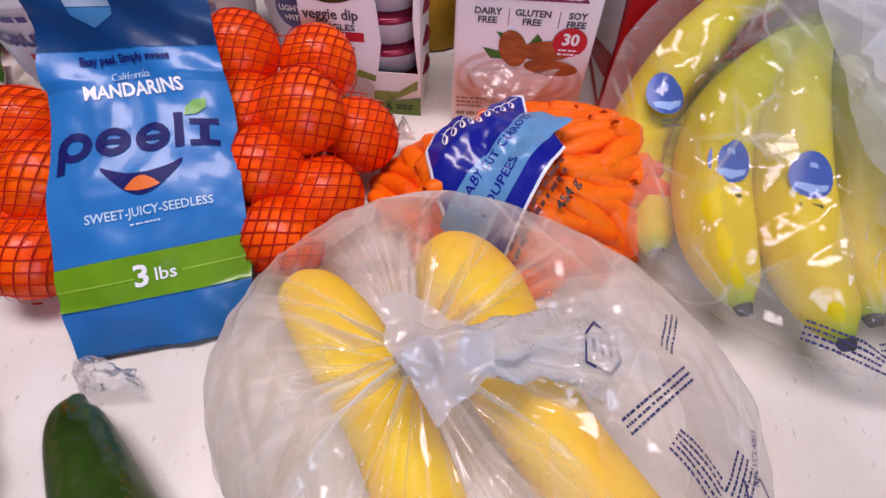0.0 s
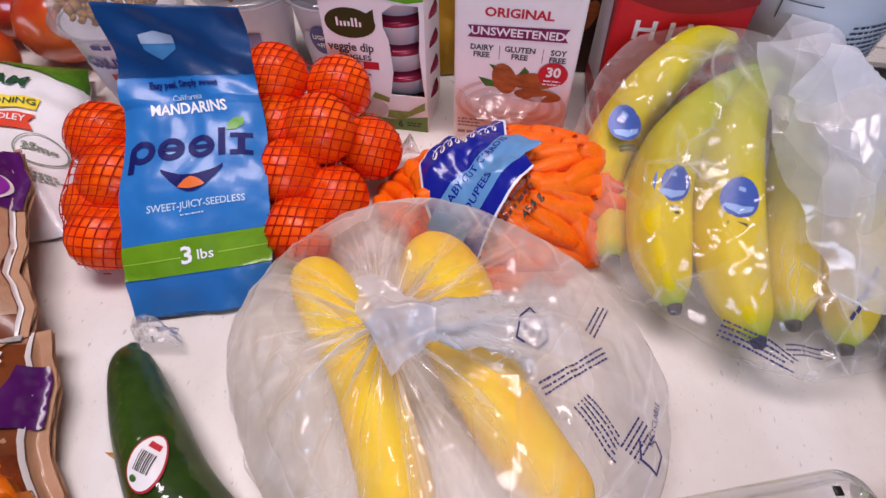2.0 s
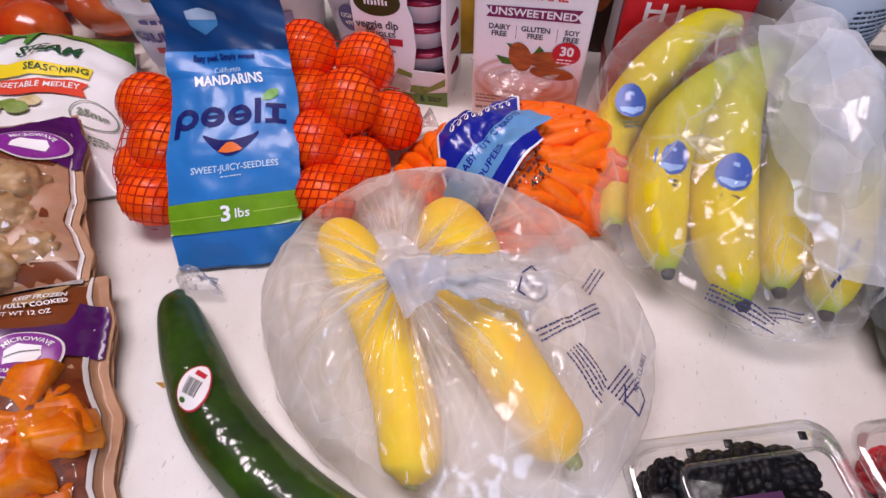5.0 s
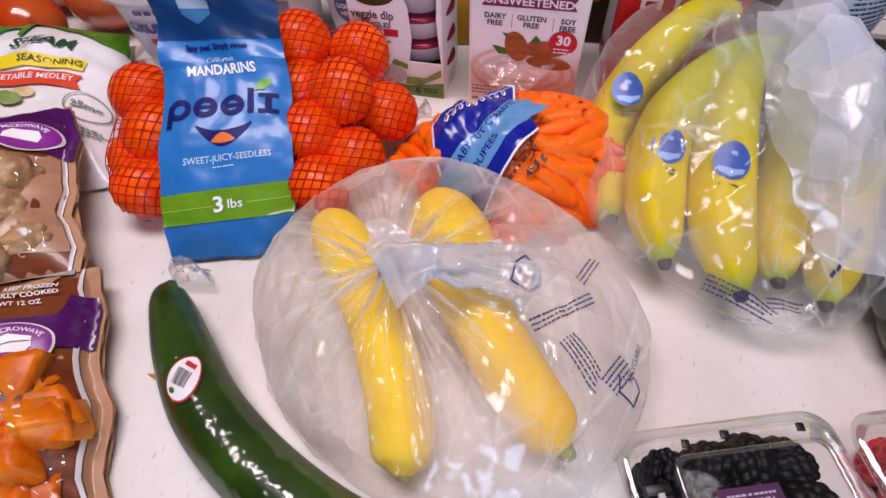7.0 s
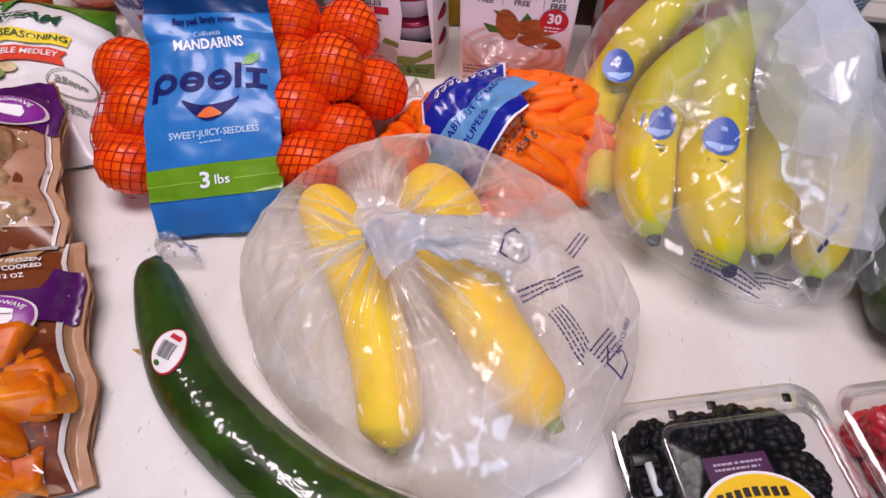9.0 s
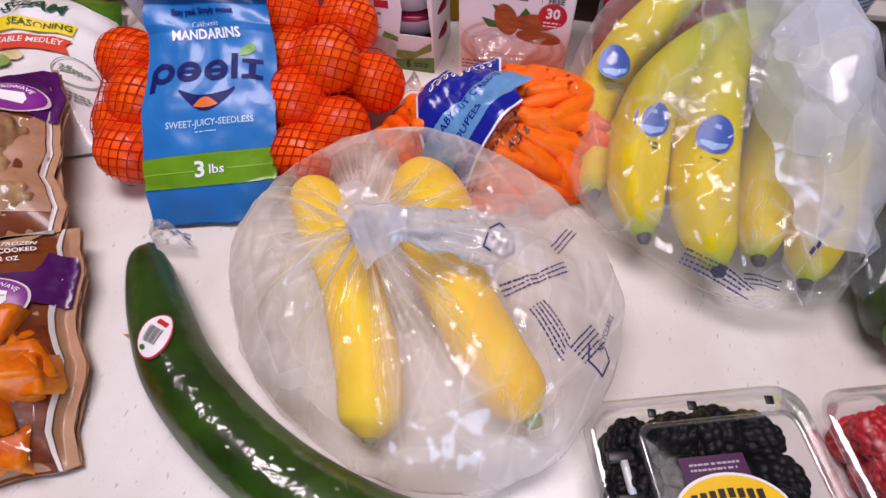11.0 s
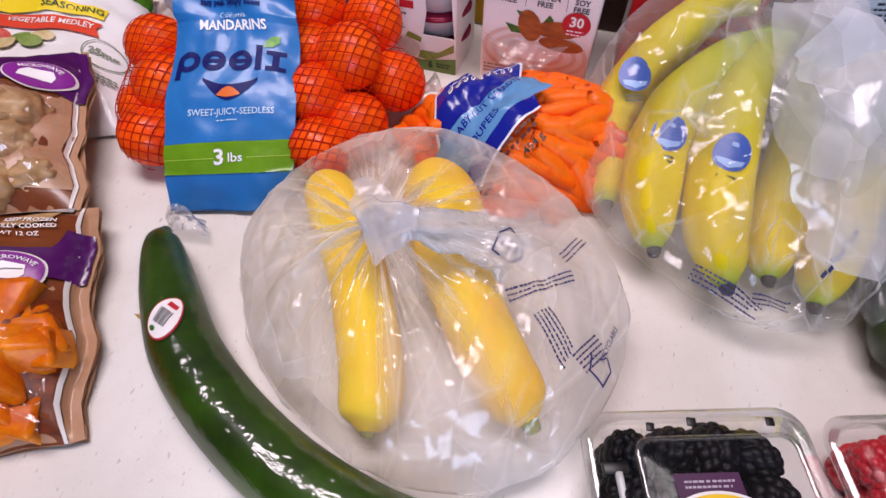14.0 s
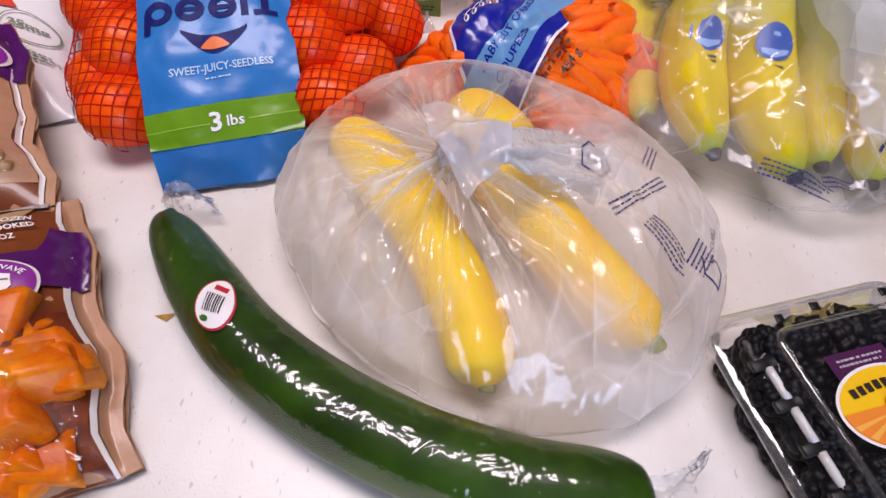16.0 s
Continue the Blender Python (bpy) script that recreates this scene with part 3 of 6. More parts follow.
def pillow(corners, height, n=28, crinkle=0.004, lift=0.004, seed=0.0, edge=3.0, s=35.0, flange=0.0):
    """A filled bag on four corner points (u across, v along); gives the top surface as a function of u, v."""
    c = [Vector(p) for p in corners]

    def fn(u, v, w=0.0):
        p = (c[0] * (1 - u) + c[1] * u) * (1 - v) + (c[3] * (1 - u) + c[2] * u) * v
        b = min(u / (1 - flange), 1.0)
        k = (1 - abs(2 * b - 1) ** edge) * (1 - abs(2 * v - 1) ** edge)
        k = max(k, 0) ** 0.6
        z = p.z + lift + height * k + crinkle * fbm(p.x + seed, p.y, seed, s) * (0.25 + k)
        p += (c[1] - c[0]).normalized() * (0.007 * noise.noise(Vector((v * 4.5, seed, 1))) + 0.0022 * noise.noise(Vector((v * 11, seed, 4)))) * u
        q = 0.6 * crinkle * fbm(p.x, p.y + seed, seed + 5, s * 0.8)
        return (p.x + q, p.y - q, max(z, 0.0015) + w)
    return fn


gp = thing("snack_pouch", "gold foil snack pouch standing behind the cartons", "pouch", (-0.03, 0.62, 0))
part("pouch_body", grid(lambda u, v: (-0.085 + .1 * u + .002 * fbm(u, v, 1, 6), 0.615 + (.022 * (1 - v * .9) * math.sin(math.pi * u) * -1) + .003 * fbm(u, v, 4, 7), .002 + .17 * v), 24, 30), gold, gp)
part("pouch_back", grid(lambda u, v: (-0.085 + .1 * u, 0.617 + .022 * (1 - v * .9) * math.sin(math.pi * u), .002 + .17 * v), 12, 12), gold, gp)


# ---- cucumber ----
CUC = [(-0.1617, 0.2498, 0.0185, 0.0029), (-0.1577, 0.2388, 0.0185, 0.0111), (-0.1417, 0.2208, 0.0189, 0.0159), (-0.1207, 0.1988, 0.0200, 0.0187), (-0.0917, 0.1718, 0.0209, 0.0202), (-0.0517, 0.1478, 0.0209, 0.0207), (-0.0037, 0.1288, 0.0209, 0.0207),
       (0.0443, 0.1188, 0.0209, 0.0204), (0.0813, 0.1178, 0.0200, 0.0192), (0.0993, 0.1188, 0.0189, 0.0144), (0.1063, 0.1198, 0.0185, 0.0029)]
cuc = thing("cucumber", "long dark green cucumber shrink-wrapped in clear film on the counter", "cucumber", (-0.03, 0.15, 0))
cuc_green = mat("cucumber_skin", "1d3606", 0.42, "365c0c", 16.0, 0.3, 70.0, coat=0.15, spec=0.25, stretch=(1, 1, 1))
part("cucumber_body", sweep(CUC, 90, 32, lambda a, t: 1 + .018 * math.sin(5 * a + 4 * t) + .012 * math.sin(9 * a)), cuc_green, cuc)
part("wrap_film", sweep([(x, y, z + .0003, r + .0008) for x, y, z, r in CUC], 180, 48, lambda a, t: 1 + .018 * math.sin(5 * a + 4 * t) + .012 * math.sin(9 * a) + .012 * abs(noise.noise(Vector((math.cos(a) * 2.2, math.sin(a) * 2.2, t * 22)))) + .01 * abs(noise.noise(Vector((math.cos(a) * 4, math.sin(a) * 4, t * 60))))), film("cucumber_film", 0.0, 0.10, rough=0.06, bump=0.22, bscale=60.0, ior=1.06), cuc, "clear shrink film")


def fcuc(u, v, w):
    """Sticker mapping on the skin: turned across the body."""
    u, v = .86 * u + .19 * v, .86 * v - .19 * u
    along, across = .75 * v - .66 * u, -(.66 * v + .75 * u)
    t = .365 - along / .30
    p = spline(CUC, t)
    d = (Vector(spline(CUC, t + .01)[:3]) - Vector(spline(CUC, t - .01)[:3])).normalized()
    sd = d.cross(Vector((0, 0, 1))).normalized()
    up = sd.cross(d)
    a = radians(90) - across / p[3]
    r = p[3] * (1 + .018 * math.sin(5 * a + 4 * t) + .012 * math.sin(9 * a)) + .0017 + w
    return Vector(p[:3]) + sd * math.cos(a) * r + up * math.sin(a) * r


def egg(rx, ry, n=32):
    return poly([(rx * math.cos(a) * (1 - .18 * math.sin(a)), ry * math.sin(a)) for a in [2 * math.pi * i / n for i in range(n)]])


st = lay("sticker", egg(.0095, .0135), fcuc, P("sticker_red", "c2283a", 0.4), cuc, .0, .004, "white oval sticker with a red rim and a barcode")
lay("sticker_face", egg(.0086, .0126), fcuc, white_ink, cuc, .0004, .004)
lay("sticker_mark", joined(rect(-.003, .0058, .0035, .0088)), fcuc, red_ink, cuc, .0007, .004)
lay("barcode", joined(*[rect(-.0048 + .0011 * i, -.0055, -.0048 + .0011 * i + (.0007 if i % 3 else .0004), .0035) for i in range(8)]), fcuc, black_ink, cuc, .0007, .004)
lay("sticker_leaf", oval(-.003, -.0088, .002, .0014), fcuc, green_leaf, cuc, .0007)
part("film_tail", grid(lambda u, v: (-0.166 - .012 * u + .03 * v, .252 + .012 * u + .006 * v + .003 * fbm(u, v, 2, 5), .008 + .018 * math.sin(math.pi * v) * (.4 + .6 * u) + .002 * fbm(u, v, 1, 9)), 10, 16), film("tail_film", 0.3, 0.1), cuc, "loose end of the clear film")
part("film_tail", grid(lambda u, v: (.103 + .030 * v + .004 * fbm(u, v, 5, 4), .121 + .012 * (u - .5) * (1 - .6 * v) + .020 * v * v, .020 + .012 * v - .010 * v * v + .004 * math.sin(7 * u + 3 * v) * (1 - v)), 10, 18), film("tail_tip_film", 0.22, 0.12, rough=0.1), cuc, "thin twisted end of the clear film")
crumb = P("peel_crumb", "c08a35", 0.6, color2="9a6a22", scale=300.0)
tagged(part("food_crumb", grid(lambda u, v: (-0.149 + .008 * (u - .5) + .004 * (v - .5), 0.190 + .006 * (u - .5) * (v - .5) + .003 * (v - .5), .0008 + .0018 * math.sin(math.pi * u) * math.sin(math.pi * v)), 6, 5), crumb), "small tan food crumb on the counter", "crumb")

# ---- net bag of mandarins ----
mb = thing("mandarin_bag", "red net bag of mandarins with a blue paper label", "fruit bag", (-0.15, 0.38, 0))
peel = mat("mandarin_peel", "f64400", 0.45, "ff6402", 45.0, 0.25, 420.0, coat=0.35, spec=0.10)
RM = 0.0256
MAND = [(-.071, .384, .0265), (-.086, .418, .064), (-.087, .350, .0260), (-.105, .388, .044), (-.057, .436, .0340), (-.089, .472, .061), (-.137, .464, .072), (-.219, .322, .0265), (-.226, .360, .047), (-.249, .392, .056), (-.240, .348, .026), (-.126, .428, .052), (-.100, .446, .034),
        (-.152, .345, .0265), (-.155, .392, .040), (-.200, .385, .044), (-.160, .440, .040), (-.212, .435, .030), (-.112, .432, .0265), (-.19, .350, .0265)]
rnd = random.Random(5)
mbase = ball((0, 0, 0), RM, 4, (1.03, 1.0, .93))
for v in mbase.verts:
    d = (v.co.x ** 2 + v.co.y ** 2) ** .5
    v.co.z -= .0022 * math.exp(-(d / .004) ** 2) * (1 if v.co.z > 0 else -1)
mmesh = None
for c in MAND:
    if mmesh is None:
        ob = part("mandarin", mbase, peel, mb)
        mmesh = ob.data
        mmesh.transform(Matrix.Translation(mb.location))
    else:
        ob = new("mandarin", mmesh)
        ob.parent = mb
    ob.matrix_basis = Matrix.Translation(Vector(c) - mb.location) @ Euler([rnd.uniform(-.9, .9), rnd.uniform(-.9, .9), rnd.uniform(0, 6)]).to_matrix().to_4x4()

CS = np.array(MAND)


def net_points(o, d):
    """Where rays first meet the skin stretched over the fruit, and how far off each one ends."""
    rho = np.zeros(len(o))
    for _ in range(60):
        p = o + d * rho[:, None]
        dist = np.linalg.norm(p[:, None, :] - CS[None], axis=2) - (RM + .0005)
        sm = -np.log(np.exp(-dist / .0055).sum(axis=1)) * .0055
        rho = np.minimum(rho + np.maximum(sm, 0) * .85, .34)
    return o + d * rho[:, None], sm


# two families of threads pulled tight over the pile from its upper front
pull = Vector((-.22, .62, -.75)).normalized()
e1 = pull.cross(Vector((0, 0, 1))).normalized()
e2 = e1.cross(pull)
nv, nf = [], []
for fam in (0, 1):
    for c in range(-24, 25):
        o = []
        for i in range(211):
            q, w = -.150 + .300 * i / 210, c * .0066
            q, w = (q, w) if fam == 0 else (w, q)
            q, w = q * .985 + w * .174, w * .985 - q * .174
            q += .28 * w
            j = Vector((q * 34, w * 34, fam * 3.0))
            q, w = q + .0018 * noise.noise(j), w + .0018 * noise.noise(j + Vector((7, 2, 0)))
            o.append(Vector((-.155, .40, .04)) + e1 * q + e2 * w - pull * .18)
        pts, off = net_points(np.array(o), np.tile(np.array(pull), (211, 1)))
        last = None
        for i in range(211):
            pt = Vector(pts[i])
            if off[i] > .0012 or pt.z < .0006 or (last is not None and (pt - last).length > .016):
                last = None
                if off[i] > .0012 or pt.z < .0006:
                    continue
            nxt = Vector(pts[min(i + 1, 210)])
            t = (nxt - pt).normalized() if (nxt - pt).length > 1e-6 else e1
            sd = t.cross(pull).normalized()
            r = .00043
            k = len(nv)
            nv += [tuple(pt + sd * r), tuple(pt - pull * r), tuple(pt - sd * r)]
            if last is not None:
                nf += [(k - 3, k, k + 1, k - 2), (k - 2, k + 1, k + 2, k - 1), (k - 1, k + 2, k, k - 3)]
            last = pt
tagged(part("net", from_lists(nv, nf), P("net_red", "be1a04", 0.5, spec=0.2), mb, "red plastic net"), kind="stuff")
part("net_clip", sweep([(-.046, .455, .012, .006), (-.036, .459, .016, .004), (-.027, .462, .02, .009)], 10, 8, lambda a, t: 1 + .3 * math.sin(3 * a)), film("clip_film", 0.25, 0.15), mb, "gathered clear end of the net")

# paper label over the bag
LC = [(-.1385, .287, .004), (-.143, .311, .036), (-.152, .344, .062), (-.162, .381, .08), (-.172, .406, .098), (-.175, .42, .118), (-.182, .428, .144)]
LW = [(.043, .014, 0), (.0455, .018, 0), (.0455, .017, 0), (.0455, .014, 0), (.0455, .011, 0), (.046, .008, 0), (.051, .004, 0)]
samp = [(Vector(spline(LC, i / 240)), Vector(spline(LW, i / 240))) for i in range(241)]
arc = [0.0]
for i in range(240):
    arc.append(arc[-1] + (samp[i + 1][0] - samp[i][0]).length)


def label_at(u, s, w=0.0):
    """u: -1..1 across, s: metres along from the foot, w: lift."""
    s = min(max(s, 0.0), arc[-1] - 1e-5)
    i = int(np.searchsorted(arc, s, side="right")) - 1
    f = (s - arc[i]) / max(arc[i + 1] - arc[i], 1e-9)
    c, wv = samp[i][0].lerp(samp[i + 1][0], f), samp[i][1].lerp(samp[i + 1][1], f)
    d = (samp[min(i + 3, 240)][0] - samp[max(i - 2, 0)][0]).normalized()
    n = wv.cross(d).normalized()
    p = c + wv * u
    dent = .0034 * fbm(u * .05, s, 3, 26) + .0012 * abs(fbm(u * .05 + .3, s * .6, 8, 70)) - .006 * abs(u) ** 3 * (1 if .03 < s < .15 else .3)
    dent += .0016 * math.sin(s * 160 + u * 5) * (1 if s > .15 else .25)
    return p + n * (dent + w)


label_blue = mat("label_paper", "2077be", 0.34, "1b6db2", 22.0, 0.25, 55.0, coat=0.2)
deep_blue = mat("label_deep_blue", "083c70", 0.34, "073463", 22.0, 0.25, 55.0, coat=0.2)
navy = P("navy_ink", "13175e", 0.5, spec=0.2)
lb = part("label", grid(lambda u, v: label_at(2 * u - 1, arc[-1] * v), 30, 90), label_blue, mb, "glossy blue paper label")
part("label_back", grid(lambda u, v: label_at(2 * u - 1, arc[-1] * v, -.0012) + Vector((0, 0, -.0)), 20, 60), deep_blue, mb)
part("label_fold", grid(lambda u, v: (LC[0][0] + LW[0][0] * (2 * u - 1) - .004 * v, LC[0][1] + LW[0][1] * (2 * u - 1) + .022 * v, .004 - .0028 * math.sin(v * 1.5)), 16, 8), deep_blue, mb)
fm = lambda u, v, w: label_at(u / .0455, v, w)
HW = .0455
lay("label_top", rect(-HW, .166, HW, .2185), fm, deep_blue, mb, .0005, .006)
lay("label_foot", rect(-HW, .0005, HW, .028), fm, mat("label_foot_blue", "1b6db3", 0.34, "1765a8", 22.0, 0.25, 55.0, coat=0.2), mb, .0005, .006)
lay("green_band", rect(-HW, .029, HW, .0525), fm, P("band_green", "6a9a1c", 0.25, color2="5f8d17", scale=50.0), mb, .0006, .006)
for xa, xb in ((-HW, -.009), (.013, HW)):
    lay("band_line", rect(xa, .0400, xb, .0408), fm, P("band_light", "93bb3c", 0.3), mb, .0009, .006)
lay("number", letters("3", .0158, -.0055, .0408, bold=.0004), fm, white_ink, mb, .0011, .004)
lay("word", letters("lbs", .0095, .0055, .0405, bold=.0001), fm, white_ink, mb, .0011, .004)
lay("word", letters("SWEET-JUICY-SEEDLESS", .0068, 0.002, .0745, bold=.0001, wide=.84), fm, P("pale_ink", "bcd6ea", 0.3), mb, .0006, .004)
lay("small_print", bars(-.008, .068, .010, 1, .003, .0009, 6), fm, P("pale_ink", "bcd6ea", 0.3), mb, .0006)
smile = [(-.019 + .038 * i / 16, .0985 - .0155 * math.sin(math.pi * i / 16)) for i in range(17)] + [(.019 - .038 * i / 16, .1005 - .006 * math.sin(math.pi * i / 16)) for i in range(17)]
lay("smile", poly(smile), fm, navy, mb, .0006, .004)
lay("tongue", poly([(-.0085 + .017 * i / 12, .0872 + .0055 * math.sin(math.pi * i / 12)) for i in range(13)] + [(.0085 - .017 * i / 12, .0868 - .0016 * math.sin(math.pi * i / 12)) for i in range(1, 12)]), fm, P("tongue_orange", "e8702a", 0.4), mb, .001, .004)


def logo_block(x, kind):
    """Rounded strokes of the big navy word mark, drawn as shapes."""
    out = []
    ring = lambda cx, cy, ro, ri, a0, a1: ([(cx + r * math.cos(radians(a0 + (a1 - a0) * k / 14)), cy + r * math.sin(radians(a0 + (a1 - a0) * k / 14))) for r in (ro, ri) for k in range(15)], [(k, k + 1, 16 + k, 15 + k) for k in range(14)])
    if kind == "bowl":
        out += [ring(x, .1145, .0085, .0042, 0, 360), rect(x - .0085, .1005, x - .0043, .1145)]
    if kind == "round":
        out += [ring(x, .1145, .0085, .0042, 0, 360), rect(x - .006, .1130, x + .006, .1158)]
    if kind == "bar":
        out += [rect(x - .0022, .1065, x + .0022, .1275)]
    if kind == "zig":
        out += [rect(x - .0068, .1195, x + .0068, .123), rect(x - .0068, .106, x + .0068, .1095), rect(x - .0022, .1095, x + .0022, .1195)]
    return joined(*out)


for x, k in ((-.032, "bowl"), (-.0135, "round"), (.0055, "round"), (.0185, "bar"), (.0305, "zig")):
    lay("word_mark", logo_block(x, k), fm, navy, mb, .0007, .004)
lay("word", letters("MANDARINS", .0108, -.001, .1435, bold=.0003, wide=.82), fm, white_ink, mb, .0006, .004)
lay("word", letters("California", .006, -.001, .1515, wide=.9), fm, P("pale_ink", "bcd6ea", 0.3), mb, .0006, .004)
lay("leaf_mark", poly([(.0215, .1255), (.0225, .1305), (.0275, .1345), (.0335, .135), (.0325, .1295), (.0275, .126)]), fm, P("bright_leaf", "5aa31f", 0.35, color2="3f8414", scale=200.0), mb, .0008, .004)
lay("word", letters("Easy peel. Simply sweet", .0058, -.002, .1605, bold=.0002, wide=.86), fm, navy, mb, .0009, .004)
shield = [(-.024, .192), (-.013, .1945), (-.002, .192), (-.003, .183), (-.013, .1765), (-.023, .183)]
lay("shield", poly(shield), fm, P("shield_blue", "2f6f9f", 0.4), mb, .0009, .004)
lay("shield_top", poly([(-.024, .1925), (-.013, .195), (-.002, .1925), (-.0025, .187), (-.0235, .187)]), fm, P("shield_pale", "8b9db4", 0.4), mb, .0013, .004)


# ---- produce bag of yellow squash ----
sqb = thing("squash_bag", "knotted clear produce bag holding yellow squash", "produce bag", (0.03, 0.26, 0))
yellow = mat("squash_skin", "ffdc00", 0.5, "ffc000", 18.0, 0.1, 200.0, spec=0.2)
stem_green = P("stem_green", "7d8a35", 0.6, color2="9a8c4a", scale=120.0)
SQ = []
SQ.append([(-.070, .322, .030, .004), (-.063, .312, .030, .016), (-.040, .287, .031, .021), (-.012, .250, .030, .019), (.006, .220, .0285, .019), (.021, .192, .024, .0190), (.028, .170, .0215, .0165), (.030, .160, .021, .004)])
SQ.append([(.004, .352, .034, .004), (.010, .340, .034, .020), (.026, .312, .034, .0275), (.045, .275, .032, .0235), (.064, .247, .030, .021), (.088, .219, .026, .0205), (.106, .201, .0235, .0175), (.115, .192, .0225, .004)])
for q in SQ:
    part("yellow_squash", sweep(q, 50, 24, lambda a, t: 1 + .02 * math.sin(5 * a)), yellow, sqb, "yellow summer squash")
part("squash_stem", sweep([(.030, .163, .021, .005), (.031, .160, .020, .0045), (.031, .158, .0195, .0035)], 8, 8), stem_green, sqb)
part("squash_stem", sweep([(.113, .194, .0225, .006), (.117, .190, .022, .005), (.118, .189, .0215, .004)], 8, 8), stem_green, sqb)

APEX = (.002, .259)
RIM = outline([(-.100, .262, .030), (-.070, .204, .024), (-.034, .170, .021), (.021, .146, .018), (.067, .141, .017), (.113, .158, .019), (.145, .196, .024), (.157, .235, .032), (.150, .287, .038), (.108, .336, .046), (.05, .366, .050), (0, .375, .050), (-.050, .357, .045), (-.086, .318, .038)], 200)
RTH = sorted((math.atan2(p[1] - APEX[1], p[0] - APEX[0]), math.hypot(p[0] - APEX[0], p[1] - APEX[1]), p[2]) for p in RIM)
TH, RR, RZ = [np.array(c) for c in zip(*RTH)]


def bag_rim(th):
    return float(np.interp(th, TH, RR, period=2 * math.pi)), float(np.interp(th, TH, RZ, period=2 * math.pi))


def bag_z(x, y):
    th = math.atan2(y - APEX[1], x - APEX[0])
    R, z = bag_rim(th)
    r = min(math.hypot(x - APEX[0], y - APEX[1]) / R, 1.0)
    top = z + (.074 - z) * (1 - r ** 3.2)
    wob = noise.noise(Vector((math.cos(th) * 3, math.sin(th) * 3, r * 1.2)))
    pleat = tri(th * 11 / math.tau + .9 * wob) + .55 * tri(th * 29 / math.tau + 1.4 * wob + .3) + .8 * noise.noise(Vector((math.cos(th) * 6.5, math.sin(th) * 6.5, r * .7)))
    a = .0062 * math.exp(-((r - .24) / .24) ** 2) + .0006
    return top + a * pleat * min(1, (1 - r) * 5 + .25) + (crease(x, y, 2, .024, .26) - .001) * min(1, r * 2.2) * (1 - r ** 10)


def squash_film(u, v):
    th = 2 * math.pi * u
    R, z = bag_rim(math.atan2(math.sin(th), math.cos(th)))
    R *= 1 + .012 * noise.noise(Vector((math.cos(th) * 5, math.sin(th) * 5, 3)))
    if v <= .82:
        r = .03 + .97 * (v / .82)
        x, y = APEX[0] + R * r * math.cos(th), APEX[1] + R * r * math.sin(th)
        return (x, y, bag_z(x, y))
    k = (v - .82) / .18
    r = 1 - .16 * k * k
    zz = z * max(0.0, 1 - k) ** 1.3 + .0015
    wob = .003 * noise.noise(Vector((math.cos(th) * 7, math.sin(th) * 7, k * 2)))
    return (APEX[0] + (R * r + wob) * math.cos(th), APEX[1] + (R * r + wob) * math.sin(th), max(.001, zz))


bagfilm = film("produce_film", 0.50, 0.055, hazecol=(0.93, 0.90, 0.88, 1), rough=0.08, bump=0.06, bscale=34.0, ior=1.08, gap=(0.24, 1.1), folds=(20.0, 0.4, 0.22), facets=(42.0, 0.32))
sq_film = part("bag_film", grid(squash_film, 380, 120, wrap_u=True), bagfilm, sqb, "thin hazy plastic film with gathered pleats")
cling(sq_film, SQ, .024, True)
# milky rays out from the knot, painted in for highlights along the pleats
gap = sq_film.data.attributes["gap"]
for i, vert in enumerate(sq_film.data.vertices):
    dx, dy = vert.co.x + sqb.location.x - APEX[0], vert.co.y + sqb.location.y - APEX[1]
    th = math.atan2(dy, dx)
    r = math.hypot(dx, dy) / bag_rim(th)[0]
    k = noise.noise(Vector((math.cos(th) * 13, math.sin(th) * 13, r * .8))) + .6 * noise.noise(Vector((math.cos(th) * 31, math.sin(th) * 31, r * 1.1)))
    gap.data[i].value = min(1.6, gap.data[i].value + 2.8 * max(0.0, k - .08) * math.exp(-((r - .22) / .42) ** 2))
# knot, upright flap and drooping tail
tailfilm = film("knot_film", 0.58, 0.08, hazecol=(0.88, 0.87, 0.92, 1), rough=0.12, bump=0.1, bscale=60.0, facets=(60.0, 0.5))
part("knot", sweep([(.002, .259, .066, .009), (.002, .258, .074, .0075), (.003, .257, .080, .0085), (.004, .256, .087, .006)], 14, 20, lambda a, t: 1 + .22 * math.sin(7 * a + 5 * t)), tailfilm, sqb)


def flap(u, v):
    back = Vector((-.016, .270, .099)).lerp(Vector((.028, .266, .097)), v)
    near = Vector((.002, .234, .094)).lerp(Vector((.034, .240, .093)), v)
    k = .5 + (u - .5) * ((.72 + .50 * (1 - v) ** 1.5) - .25 * v * v + .30 * noise.noise(Vector((v * 3.1, 4 + (u > .5) * 3, 0))))
    c = back.lerp(near, k) + Vector((1, .1, 0)) * ((1 - v) * (.012 * (2 * u - 1) ** 2 + .008 * noise.noise(Vector((u * 3.4, 2, 8)))))
    lift = .006 * math.sin(math.pi * u) * (1 - .3 * v) - .010 * u ** 4 - .006 * (1 - v) ** 3
    return c + Vector((.002 * noise.noise(Vector((u * 3, v * 2, 1))), .004 * noise.noise(Vector((u * 2, v * 4, 5))), lift + .0035 * tri(u * 1.6 + .5 * v) + crease(c.x, c.y, 3, .02, .2)))


part("flap", grid(flap, 40, 40), tailfilm, sqb, "flat end of the bag folded over the knot")


